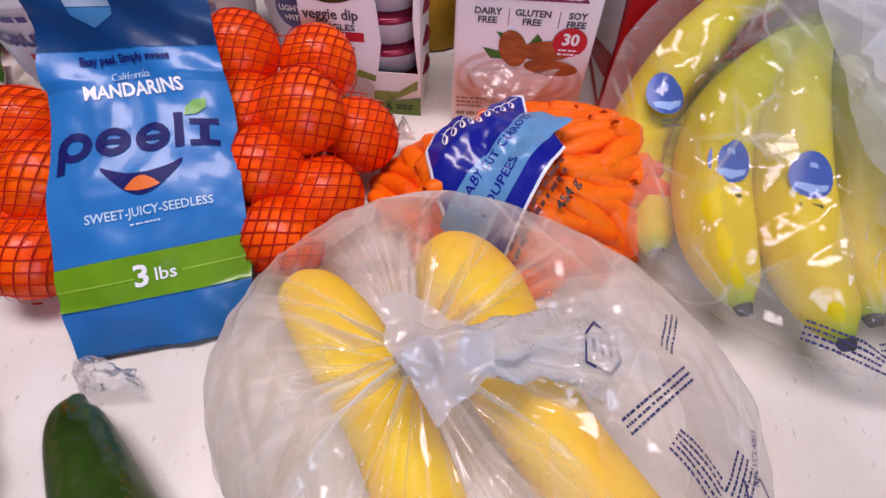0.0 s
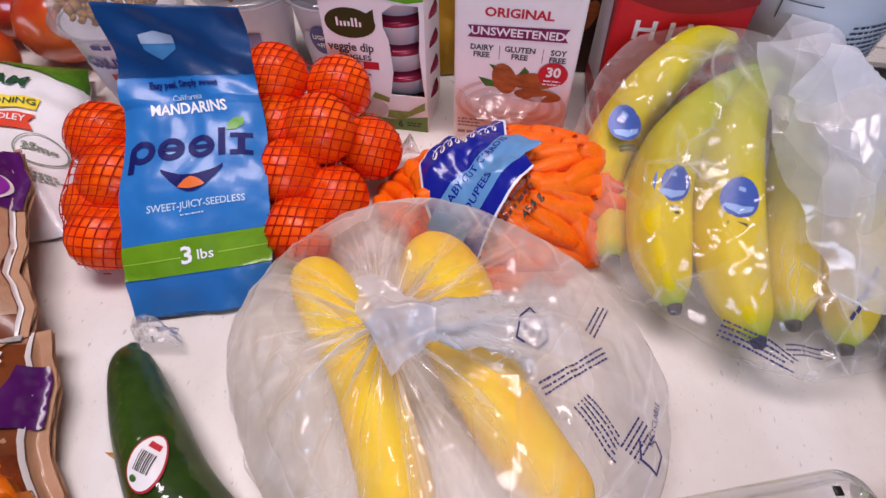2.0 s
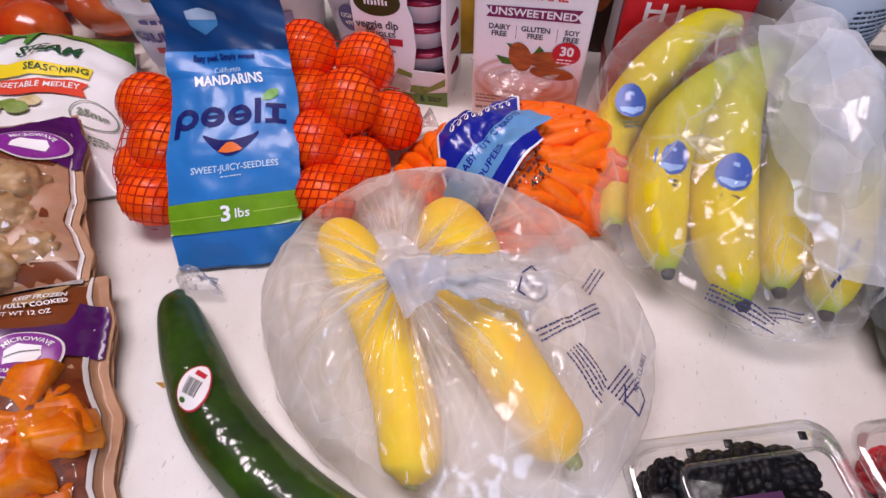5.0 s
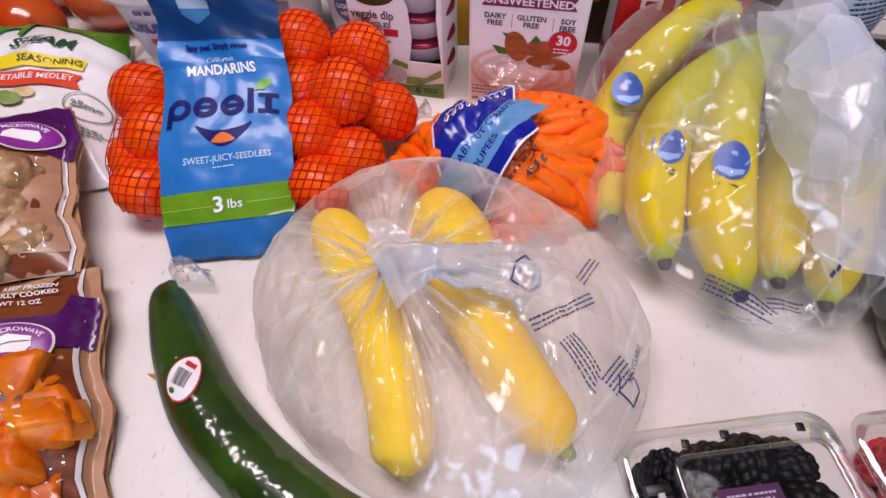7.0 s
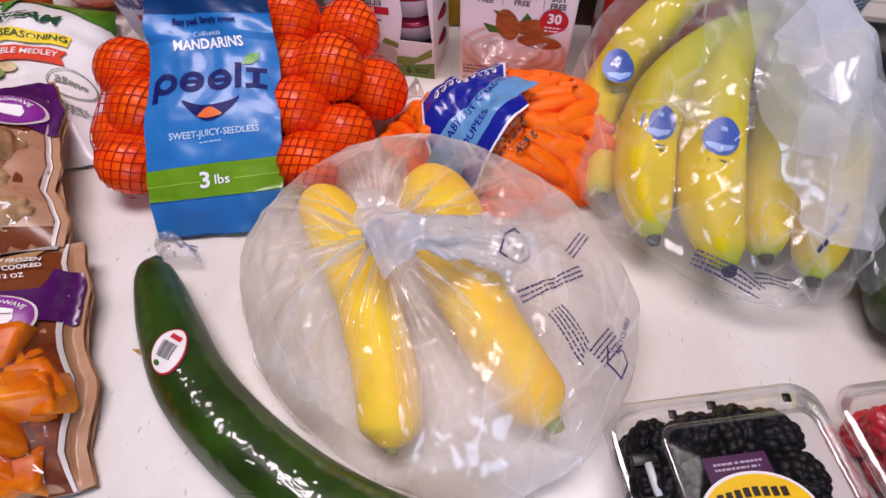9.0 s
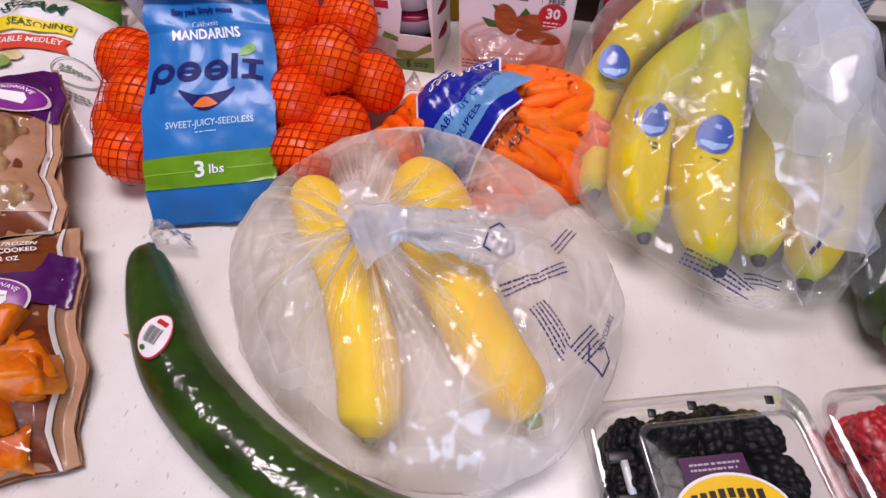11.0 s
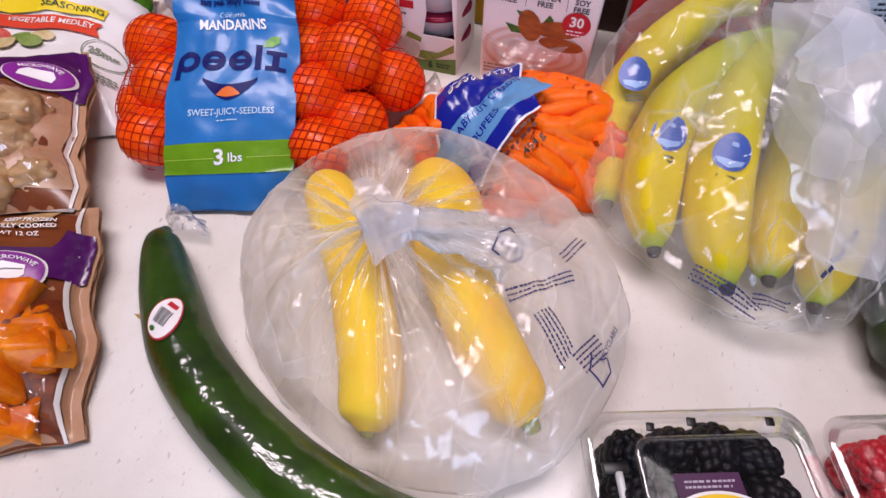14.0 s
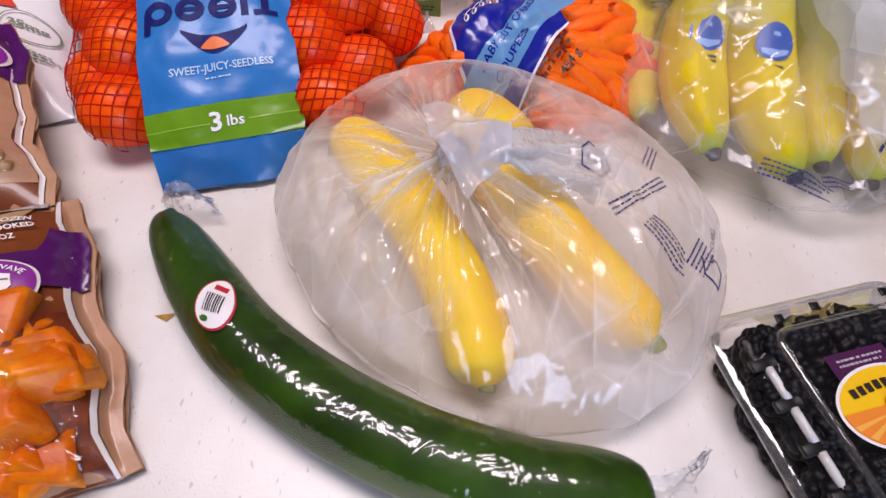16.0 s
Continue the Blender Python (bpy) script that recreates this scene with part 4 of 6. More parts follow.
def tail(u, v):
    c = Vector(spline([(.018, .256, .091), (.036, .264, .082), (.058, .275, .066), (.086, .279, .053)], v))
    w = (.009 + .013 * v)
    a = 2 * math.pi * u
    ru = 1 + .28 * math.sin(5 * a + 9 * v) + .3 * fbm(math.cos(a), math.sin(a), v * 4, 1.3)
    return c + Vector((.12, .9, -.1)) * (w * math.cos(a) * ru) + Vector((.3, 0, .9)) * (w * .42 * math.sin(a) * ru)


part("tail", grid(tail, 28, 30, wrap_u=True), film("tail_end_film", 0.8, 0.12, rough=0.1, bump=0.6, bscale=70.0), sqb, "crumpled tail of the bag")
ink = P("bag_ink", "2b2f63", 0.5)
fs = lambda u, v, w: (u, v, bag_z(u, v) + .0006 + w)


def on_line(shape, x, y, deg):
    c, s = math.cos(radians(deg)), math.sin(radians(deg))
    return [(x + a * c - b * s, y + a * s + b * c) for a, b in shape[0]], shape[1]


lay("print", on_line(bars(0, 0, .046, 3, .0028, .0011, 21), .084, .243, 42), fs, ink, sqb, .0004, .004)
lay("print", on_line(bars(0, 0, .03, 3, .0026, .001, 22), .108, .281, 68), fs, ink, sqb, .0004, .004)
lay("print", on_line(bars(0, 0, .03, 5, .0026, .001, 23), .108, .244, -38), fs, ink, sqb, .0004, .004)
lay("print", on_line(bars(0, 0, .024, 5, .0026, .001, 24), .128, .226, 60), fs, ink, sqb, .0004, .004)
badge = [(0, 0), (.010, -.004), (.013, .006), (.009, .012), (.004, .008), (-.001, .009)]
lay("print_badge", on_line(joined(*[poly([a, b, (b[0] * .86 + .0009, b[1] * .86 + .0008), (a[0] * .86 + .0009, a[1] * .86 + .0008)]) for a, b in zip(badge, badge[1:] + badge[:1])]), .138, .223, 0), fs, ink, sqb, .0004, .004)
lay("print", on_line(letters("RECYCLABLE", .0042, 0, 0), .1465, .243, 78), fs, ink, sqb, .0004, .004)
ft = lambda u, v, w: (.070 + u, .274 + v, .073 - .5 * u - 6 * (v * v) + w)
bd = [(0, -.010), (.012, -.012), (.018, -.004), (.016, .006), (.006, .012), (.001, .004)]
lay("print_badge", joined(*[poly([a, b, (b[0] * .88 + .001, b[1] * .88), (a[0] * .88 + .001, a[1] * .88)]) for a, b in zip(bd, bd[1:] + bd[:1])], *[rect(.004 + .004 * k, -.004, .0055 + .004 * k, .003) for k in range(3)]), ft, ink, sqb, .0, .005)

# ---- bag of baby carrots ----
crb = thing("carrot_bag", "clear bag of orange baby carrots with a blue heart label", "vegetable bag", (0.05, 0.42, 0))
CC = (.052, .415)
CRIM = outline([(-.040, .388, .012), (-.030, .430, .012), (.016, .466, .012), (.052, .490, .012), (.104, .484, .014), (.146, .462, .016), (.160, .434, .02), (.128, .384, .014), (.082, .346, .012), (.030, .352, .012), (-.010, .362, .012)], 120)
CTH = sorted((math.atan2(p[1] - CC[1], p[0] - CC[0]), math.hypot(p[0] - CC[0], p[1] - CC[1])) for p in CRIM)
CTA, CRA = [np.array(c) for c in zip(*CTH)]


def carrot_r(x, y):
    return math.hypot(x - CC[0], y - CC[1]) / float(np.interp(math.atan2(y - CC[1], x - CC[0]), CTA, CRA, period=2 * math.pi))


def carrot_z(x, y):
    r = min(carrot_r(x, y), 1.0)
    return .014 + .050 * (1 - r ** 3.0) + .012 * math.exp(-((x - .120) / .04) ** 2 - ((y - .420) / .045) ** 2) * (1 - r ** 6) + .0022 * fbm(x, y, 3, 45)


carrot_mat = mat("carrot_skin", "ff7604", 0.42, "f85c00", 60.0, 0.2, 260.0, spec=0.2)
rc = random.Random(11)
cbase = sweep([(-.032, 0, 0, .002), (-.030, 0, 0, .0060), (-.012, 0, .0012, .0082), (.010, 0, .0012, .0078), (.028, 0, 0, .0054), (.031, 0, 0, .0018)], 14, 10)
cmesh = None
tries = 0
placed = []
while len(placed) < 135 and tries < 4000:
    tries += 1
    x, y = rc.uniform(-.035, .150), rc.uniform(.35, .488)
    r = carrot_r(x, y)
    if r > (.93 if x < .1 else .89):
        continue
    layer = rc.random()
    z = (carrot_z(x, y) - .0125) if len(placed) < 92 else max(.0095, carrot_z(x, y) - .024)
    if -.012 < x < .082 and .345 < y < .455:
        z -= .005
    if any(math.dist(q, (x, y, z)) < .0125 for q in placed):
        continue
    placed.append((x, y, z))
    yaw = (-58 if x < .005 else 14) + rc.gauss(0, 20)
    if cmesh is None:
        ob = part("carrot", cbase, carrot_mat, crb)
        cmesh = ob.data
        cmesh.transform(Matrix.Translation(crb.location))
    else:
        ob = new("carrot", cmesh)
        ob.parent = crb
    gx = (carrot_z(x + .01, y) - carrot_z(x - .01, y)) / .02
    gy = (carrot_z(x, y + .01) - carrot_z(x, y - .01)) / .02
    ca, sa = math.cos(radians(yaw)), math.sin(radians(yaw))
    pitch = -math.degrees(math.atan(max(-.7, min(.7, gx * ca + gy * sa))))
    k = rc.uniform(.85, 1.12)
    ob.matrix_basis = Matrix.Translation(Vector((x, y, max(z, .0085))) - crb.location) @ pose(0, 0, 0, 0, pitch + rc.gauss(0, 6), yaw) @ Matrix.Diagonal((k, k * rc.uniform(.9, 1.1), k, 1))


def carrot_film(u, v):
    th = 2 * math.pi * u
    R = float(np.interp(math.atan2(math.sin(th), math.cos(th)), CTA, CRA, period=2 * math.pi)) * 1.035
    if v < .8:
        r = v / .8
        x, y = CC[0] + R * r * math.cos(th), CC[1] + R * r * math.sin(th)
        return (x, y, carrot_z(x, y) + .0045 + crease(x, y, 6, .024, .22))
    k = (v - .8) / .2
    R *= 1 - .1 * k
    return (CC[0] + R * math.cos(th), CC[1] + R * math.sin(th), max(.001, .0165 * (1 - k)))


clearfilm = film("clear_film", 0.002, 0.045, rough=0.05, bump=0.12, bscale=40.0, ior=1.08, facets=(40.0, 0.5))
part("bag_film", grid(carrot_film, 200, 80, wrap_u=True), clearfilm, crb, "clear glossy film")


def nub(u, v):
    a = (u - .5) * 2
    c = Vector((.040 + .016 * a, .478 + .030 * v, .040 + .016 * v))
    return c + Vector((0, .3, .9)) * (.006 * math.sin(a * 6 + 3 * v) * v + .004 * fbm(u, v, 2, 4)) + Vector((.03 * a * v, 0, 0))


part("bag_end", grid(nub, 24, 12), film("nub_film", 0.16, 0.1, rough=0.12), crb, "gathered end of the clear bag")


def fan(u, v):
    a = (u - .5) * 1.6
    return (.128 + (.004 + .026 * v) * math.cos(a), .432 + (.006 + .024 * v) * math.sin(a) * 1.3, .034 + .006 * math.sin(u * 22) * v + .008 * v)


part("bag_end", grid(fan, 30, 8), film("fan_film", 0.16, 0.12, rough=0.12), crb)
fc = lambda u, v, w: (u, v, carrot_z(u, v) + .0052 + crease(u, v, 6, .024, .22) + w)
heart_blue = P("heart_blue", "16208f", 0.25, coat=0.4)
edge_white = P("edge_white", "dfe3ee", 0.3)
pale_blue = P("ribbon_blue", "5b93c4", 0.3, coat=0.3)
heart = [(-.008, .401), (-.005, .412), (.005, .424), (.013, .424), (.020, .419), (.026, .436), (.033, .451), (.040, .448), (.046, .441), (.049, .425), (.030, .394), (.009, .363), (-.001, .378)]
cxh = (.020, .405)
grow = lambda pts, k: [(cxh[0] + (x - cxh[0]) * k, cxh[1] + (y - cxh[1]) * k) for x, y in pts]
lay("label_edge", poly(grow(heart, 1.05)), fc, edge_white, crb, .0, .003)
lay("heart_label", poly(heart), fc, heart_blue, crb, .0005, .003, "blue heart label printed on the bag")
lay("heart_label", poly([(.026, .354), (.046, .381), (.064, .407), (.070, .401), (.056, .378), (.040, .349)]), fc, heart_blue, crb, .0005, .003)
lay("label_edge", poly([(.040, .349), (.056, .378), (.070, .401), (.0712, .3996), (.0575, .377), (.0415, .348)]), fc, edge_white, crb, .0007, .003)
lay("ribbon", poly([(.003, .364), (.028, .395), (.048, .427), (.058, .430), (.075, .416), (.064, .407), (.046, .380), (.027, .353), (.017, .355)]), fc, pale_blue, crb, .0009, .003)
lay("word", joined(letters("BABY CUT CARROTS", .0072, .0325, .3945, turn=56.5, bold=.0001, wide=.9), letters("COUPEES", .0072, .0345, .3755, turn=56.5, bold=.0001, wide=.9)), fc, heart_blue, crb, .0013, .003)
script = []
for k in range(90):
    f, g = k / 90, (k + 1) / 90
    loop = lambda q: (-.001 + .043 * q + .0022 * math.sin(q * 57), .405 + .034 * q + (.0062 - .0028 * q) * math.cos(q * 57))
    p, q = loop(f), loop(g)
    w = .0009 + .0005 * math.sin(f * 57)
    script.append(poly([p, q, (q[0] + w, q[1] - w), (p[0] + w, p[1] - w)]))
lay("script_mark", joined(*script), fc, white_ink, crb, .0011, .003)
lay("word", joined(letters("454 g", .0075, .073, .373, turn=57, bold=.0002)), fc, black_ink, crb, .0008, .003)
lay("small_print", on_line(bars(0, 0, .05, 2, .0045, .0022, 31), .043, .348, 57), fc, P("dark_red_ink", "5a1c10", 0.5), crb, .0008, .003)

# ---- bag of bananas ----
bnb = thing("banana_bag", "clear produce bag with a bunch of yellow bananas", "produce bag", (0.21, 0.41, 0))


def banana_skin():
    m = mat("banana_skin", "e4c800", 0.5, "d4b400", 16.0, 0.08, 150.0, spec=0.25)
    nt = m.node_tree
    b = nt.nodes["Principled BSDF"]
    base = b.inputs["Base Color"].links[0].from_socket
    at = nt.nodes.new("ShaderNodeAttribute")
    at.attribute_name = "ripe"
    mx = nt.nodes.new("ShaderNodeMix")
    mx.data_type = "RGBA"
    nt.links.new(at.outputs["Fac"], mx.inputs["Factor"])
    nt.links.new(base, mx.inputs["A"])
    mx.inputs["B"].default_value = srgb("86a412")
    nt.links.new(mx.outputs["Result"], b.inputs["Base Color"])
    return m


M["banana"] = banana_skin()
ban_tip = P("banana_tip", "2a211a", 0.7, color2="3c3020", scale=200.0)
BAN = [[(.200, .506, .108, .007), (.174, .500, .106, .0130), (.148, .474, .088, .0180), (.131, .455, .062, .0190), (.122, .428, .042, .018), (.122, .404, .029, .013), (.123, .392, .024, .005)],
       [(.214, .482, .100, .007), (.188, .458, .093, .014), (.165, .430, .075, .0190), (.158, .400, .054, .0205), (.159, .365, .041, .0195), (.164, .338, .035, .0135), (.167, .325, .033, .005)],
       [(.226, .482, .100, .007), (.208, .460, .096, .014), (.198, .427, .079, .0195), (.199, .392, .057, .0210), (.201, .350, .043, .0200), (.208, .322, .037, .0140), (.212, .308, .035, .005)],
       [(.236, .482, .092, .007), (.245, .456, .076, .013), (.249, .422, .053, .0180), (.246, .388, .036, .0185), (.243, .358, .028, .0175), (.242, .340, .025, .0120), (.242, .331, .024, .005)],
       [(.248, .486, .090, .007), (.266, .464, .082, .013), (.283, .422, .062, .0180), (.281, .382, .044, .0190), (.275, .352, .034, .0185), (.271, .331, .028, .0130), (.269, .319, .024, .005)],
       [(.192, .502, .062, .007), (.174, .480, .056, .013), (.152, .446, .037, .0180), (.138, .416, .025, .0185), (.133, .393, .0215, .0165), (.133, .376, .0200, .0110), (.134, .367, .0200, .005)]]
for k, pts in enumerate(BAN):
    bm = sweep(pts, 44, 20, lambda a, t: 1 + .05 * math.cos(5 * a + .6))
    ob = part("banana", bm, M["banana"], bnb, "yellow banana, green at both ends")
    at = ob.data.attributes.new("ripe", "FLOAT", "POINT")
    vals = []
    for i in range(45):
        t = i / 44
        vals += [max(0.0, max((.55 - t) / .4 * (.4 if k == 0 else .75), (t - .80) / .2 * .9))] * 20
    at.data.foreach_set("value", [min(1.0, v) for v in vals[:len(ob.data.vertices)]])
    e = pts[-1]
    part("banana_end", sweep([(e[0], e[1] + .003, e[2], .0048), (e[0], e[1] - .002, e[2], .0046), (e[0] + .0005, e[1] - .0055, e[2] - .001, .003)], 6, 10), ban_tip, ob)
part("bunch_crown", sweep([(.206, .486, .085, .012), (.224, .486, .093, .016), (.244, .482, .088, .011)], 12, 14, lambda a, t: 1 + .15 * math.sin(3 * a)), P("crown_green", "6d7a22", 0.6, color2="4e5a18", scale=90.0), bnb)
stick_blue = P("sticker_blue", "2350a8", 0.35)
for (x, y, z, ti) in ((.1295, .4390, .0805, 12), (.1590, .393, .0730, 0), (.1975, .382, .0765, -4)):
    fst = lambda u, v, w, x=x, y=y, z=z, ti=ti: Vector((x, y, z)) + Matrix.Rotation(radians(ti), 3, "Z") @ Vector((u, v * .86, v * .45 - 16 * u * u)) + Vector((0, -.3, .9)) * w
    so = lay("sticker", oval(0, 0, .0115, .0135), fst, stick_blue, bnb, .0006, .004, "round blue fruit sticker")
    lay("sticker_figure", joined(poly([(-.0075, -.0082), (.0, -.0118), (.0075, -.0082), (.0088, -.0045), (.002, -.0062), (-.0088, -.0045)]), poly([(-.002, .0040), (.0025, .0032), (.0022, .0062), (-.0015, .0068)])), fst, P("pale_sticker", "8fb0e2", 0.35), bnb, .0010, .004)
    lay("print", joined(*[rect(-.006, -.0185 - .0032 * k, .006, -.0165 - .0032 * k) for k in range(2)]), fst, P("stamp_ink", "4c4a14", 0.5), bnb, .0008, .004)

BC = (.212, .405)
BRIM = outline([(.112, .375, .028), (.135, .335, .030), (.167, .317, .032), (.200, .299, .030), (.240, .290, .026), (.278, .302, .026), (.300, .340, .034), (.310, .392, .050), (.308, .445, .070), (.288, .486, .088), (.245, .506, .104), (.200, .514, .110), (.155, .513, .106), (.122, .505, .090), (.102, .470, .060), (.098, .425, .036)], 160)
BTH = sorted((math.atan2(p[1] - BC[1], p[0] - BC[0]), math.hypot(p[0] - BC[0], p[1] - BC[1]), p[2]) for p in BRIM)
BTA, BRA, BZA = [np.array(c) for c in zip(*BTH)]

BTOP = np.array([spline(b, i / 24) for b in BAN for i in range(25)])


def banana_z(x, y):
    th = math.atan2(y - BC[1], x - BC[0])
    R, z = float(np.interp(th, BTA, BRA, period=2 * math.pi)), float(np.interp(th, BTA, BZA, period=2 * math.pi))
    r = min(math.hypot(x - BC[0], y - BC[1]) / R, 1.0)
    tent = float(np.max(BTOP[:, 2] + BTOP[:, 3] - ((BTOP[:, 0] - x) ** 2 + (BTOP[:, 1] - y) ** 2) / .075))
    dome = z + (max(tent, z) - z) * (1 - r ** 5)
    ridge = .045 * math.exp(-((x - .258) / .026) ** 2 - ((y - .415) / .05) ** 2)
    edge = min(1, (1 - r) * 4)
    return dome + ridge * edge ** .7 + crease(x, y, 4, .034, .24) * (1 - r ** 8) + .005


def banana_film(u, v):
    th = 2 * math.pi * u
    ta = math.atan2(math.sin(th), math.cos(th))
    R, z = float(np.interp(ta, BTA, BRA, period=2 * math.pi)), float(np.interp(ta, BTA, BZA, period=2 * math.pi))
    R *= 1 + .02 * noise.noise(Vector((math.cos(th) * 6, math.sin(th) * 6, 1)))
    if v < .82:
        r = v / .82
        x, y = BC[0] + R * r * math.cos(th), BC[1] + R * r * math.sin(th)
        return (x, y, banana_z(x, y))
    k = (v - .82) / .18
    R *= 1 - .2 * k + .03 * noise.noise(Vector((math.cos(th) * 5, math.sin(th) * 5, k * 3 + 2)))
    return (BC[0] + R * math.cos(th), BC[1] + R * math.sin(th), max(.001, z * max(0.0, 1 - k) ** 1.2))


cling(part("bag_film", grid(banana_film, 340, 140, wrap_u=True), film("banana_film", 0.34, 0.055, hazecol=(0.90, 0.90, 0.92, 1), rough=0.07, bump=0.08, bscale=40.0, ior=1.08, gap=(0.30, 1.0), folds=(24.0, 0.6, 0.30), facets=(40.0, 0.38)), bnb, "thin clear produce film with creases"), BAN, .045)


def crumple(cx, cy, cz, rx, ry, rz, seed):
    def fn(u, v):
        a, b = 2 * math.pi * u, math.pi * v
        d = Vector((math.cos(a) * math.sin(b), math.sin(a) * math.sin(b), math.cos(b)))
        k = .85 + .5 * abs(noise.noise(d * 1.5 + Vector((seed, 0, 0)))) + .16 * abs(noise.noise(d * 4.1 + Vector((0, seed, 0))))
        return (cx + rx * d.x * k, cy + ry * d.y * k, cz + rz * d.z * k)
    return fn


def drape(y0, y1, top, foot, seed, fold):
    """A loose fold of film that hangs from a crest (x, z) to a foot (x, z) between y0 and y1."""
    def fn(u, v):
        n = noise.noise(Vector((u * 3.0, seed, 0)))
        reach = 1 + .10 * noise.noise(Vector((u * 5.5, seed, 3)))
        y = y0 + (y1 - y0) * u + .010 * v * noise.noise(Vector((u * 4, v * 2, seed)))
        t = v * reach
        x = top[0] + (foot[0] - top[0]) * t ** .8 + .006 * n
        z = top[1] + (foot[1] - top[1]) * t ** 1.5 - .012 * abs(2 * u - 1) ** 2
        ridge = .7 * tri(u * 2.1 + v * .7 + seed + .7 * n) + 1.1 * noise.noise(Vector((u * 4, v * 2.5, seed)))
        ridge += crease(u * .16, v * .11, seed, .060, .18) / .010
        return (x + fold * ridge * .7, y, max(z + fold * ridge, .003))
    return fn


whitefilm = film("bunched_film", 0.44, 0.07, hazecol=(0.91, 0.93, 1.0, 1), rough=0.1, bump=0.06, bscale=34.0, ior=1.1, folds=(18.0, 0.3, 0.25), facets=(20.0, 0.4))
for y0, y1, top, foot, seed, fold in ((.395, .530, (.222, .128), (.306, .072), 9.0, .010),):
    part("bag_neck", grid(drape(y0, y1, top, foot, seed, fold), 90, 60), whitefilm, bnb, "loose white-looking folds of the open bag end")
NECK_IN = [(.200, .470, .128), (.207, .425, .114), (.214, .385, .096), (.231, .360, .074), (.248, .346, .058), (.262, .330, .046)]
NECK_OUT = [(.300, .510, .090), (.316, .465, .074), (.320, .420, .060), (.316, .380, .046), (.308, .348, .032), (.296, .326, .020)]


def neck_sheet(u, v):
    """A loose flap that lies over the right-hand bananas."""
    a, b = Vector(spline(NECK_IN, u)), Vector(spline(NECK_OUT, u))
    a += Vector((.010, .004, .004)) * noise.noise(Vector((u * 5, 3, 1)))
    p = a.lerp(b, v)
    bulge = .020 * math.sin(math.pi * v) + .006 * tri(u * 2.6 + v * .8 + .5 * noise.noise(Vector((u * 3, v * 2, 6)))) * v
    return p + Vector((.35, -.25, .9)) * (bulge + .004 * noise.noise(Vector((u * 6, v * 4, 2))) + crease(u * .16, v * .1, 7, .055, .18))


part("bag_neck", grid(neck_sheet, 90, 60), whitefilm, bnb, "loose milky flap of the open bag end")
fb = lambda u, v, w: (u, v, banana_z(u, v) + .0012 + w)
lay("print", on_line(bars(0, 0, .05, 4, .0026, .0011, 41), .190, .312, -20), fb, ink, bnb, .0004, .004)
lay("print", on_line(bars(0, 0, .03, 3, .0026, .001, 42), .225, .304, 10), fb, ink, bnb, .0004, .004)
lay("print_badge", on_line(joined(*[rect(-.001 + .0012 * math.sin(k * 2.2), -.002 + .004 * k, .0012 + .0012 * math.sin(k * 2.2), .0015 + .004 * k) for k in range(8)]), .262, .325, -25), fb, ink, bnb, .0006, .004)


# ---- clear clamshell boxes of berries ----
U, V = Vector((.943, .333, 0)), Vector((.333, -.943, 0))
plastic = film("clamshell_plastic", 0.01, 0.02, hazecol=(0.8, 0.8, 0.8, 1), rough=0.06, bump=0.03, bscale=25.0, ior=1.16)


def rring(x0, y0, x1, y1, r, n=6):
    pts = []
    for cx, cy, a0 in ((x1 - r, y1 - r, 0), (x0 + r, y1 - r, 90), (x0 + r, y0 + r, 180), (x1 - r, y0 + r, 270)):
        for k in range(n + 1):
            a = radians(a0 + 90 * k / n)
            pts.append((cx + r * math.cos(a), cy + r * math.sin(a)))
    return pts


def shell(o, rings):
    """Skin through rounded-rectangle rings (x0, y0, x1, y1, radius, z), in the box's own axes."""
    rs = [[tuple(o + U * x + V * y + Vector((0, 0, z))) for x, y in rring(x0, y0, x1, y1, r)] for x0, y0, x1, y1, r, z in rings]
    n = len(rs[0])
    vs = [p for r in rs for p in r]
    fs = [(i * n + j, i * n + (j + 1) % n, (i + 1) * n + (j + 1) % n, (i + 1) * n + j) for i in range(len(rs) - 1) for j in range(n)]
    fs.append(tuple((len(rs) - 1) * n + j for j in range(n)))
    return from_lists(vs, fs)


def berry_mesh(seed, drup, length, width):
    r = random.Random(seed)
    bm = bmesh.new()
    bmesh.ops.create_icosphere(bm, subdivisions=5, radius=1.0)
    n = 54
    heads = []
    for i in range(n):
        z = 1 - 2 * (i + .5) / n
        a = i * 2.39996 + r.uniform(-.14, .14)
        s = math.sqrt(1 - z * z)
        heads.append((s * math.cos(a), s * math.sin(a), z))
    heads = np.array(heads)
    for v in bm.verts:
        d = np.array(v.co.normalized())
        g = float(np.min(np.arccos(np.clip(heads @ d, -1, 1)))) / .29
        k = .80 + drup * 75 * math.sqrt(max(0.0, 1 - min(g, 1.0) ** 2))
        tap = 1 - .18 * d[2]
        v.co = Vector((d[0] * width * tap * k, d[1] * width * tap * k, d[2] * length * k))
    return bm


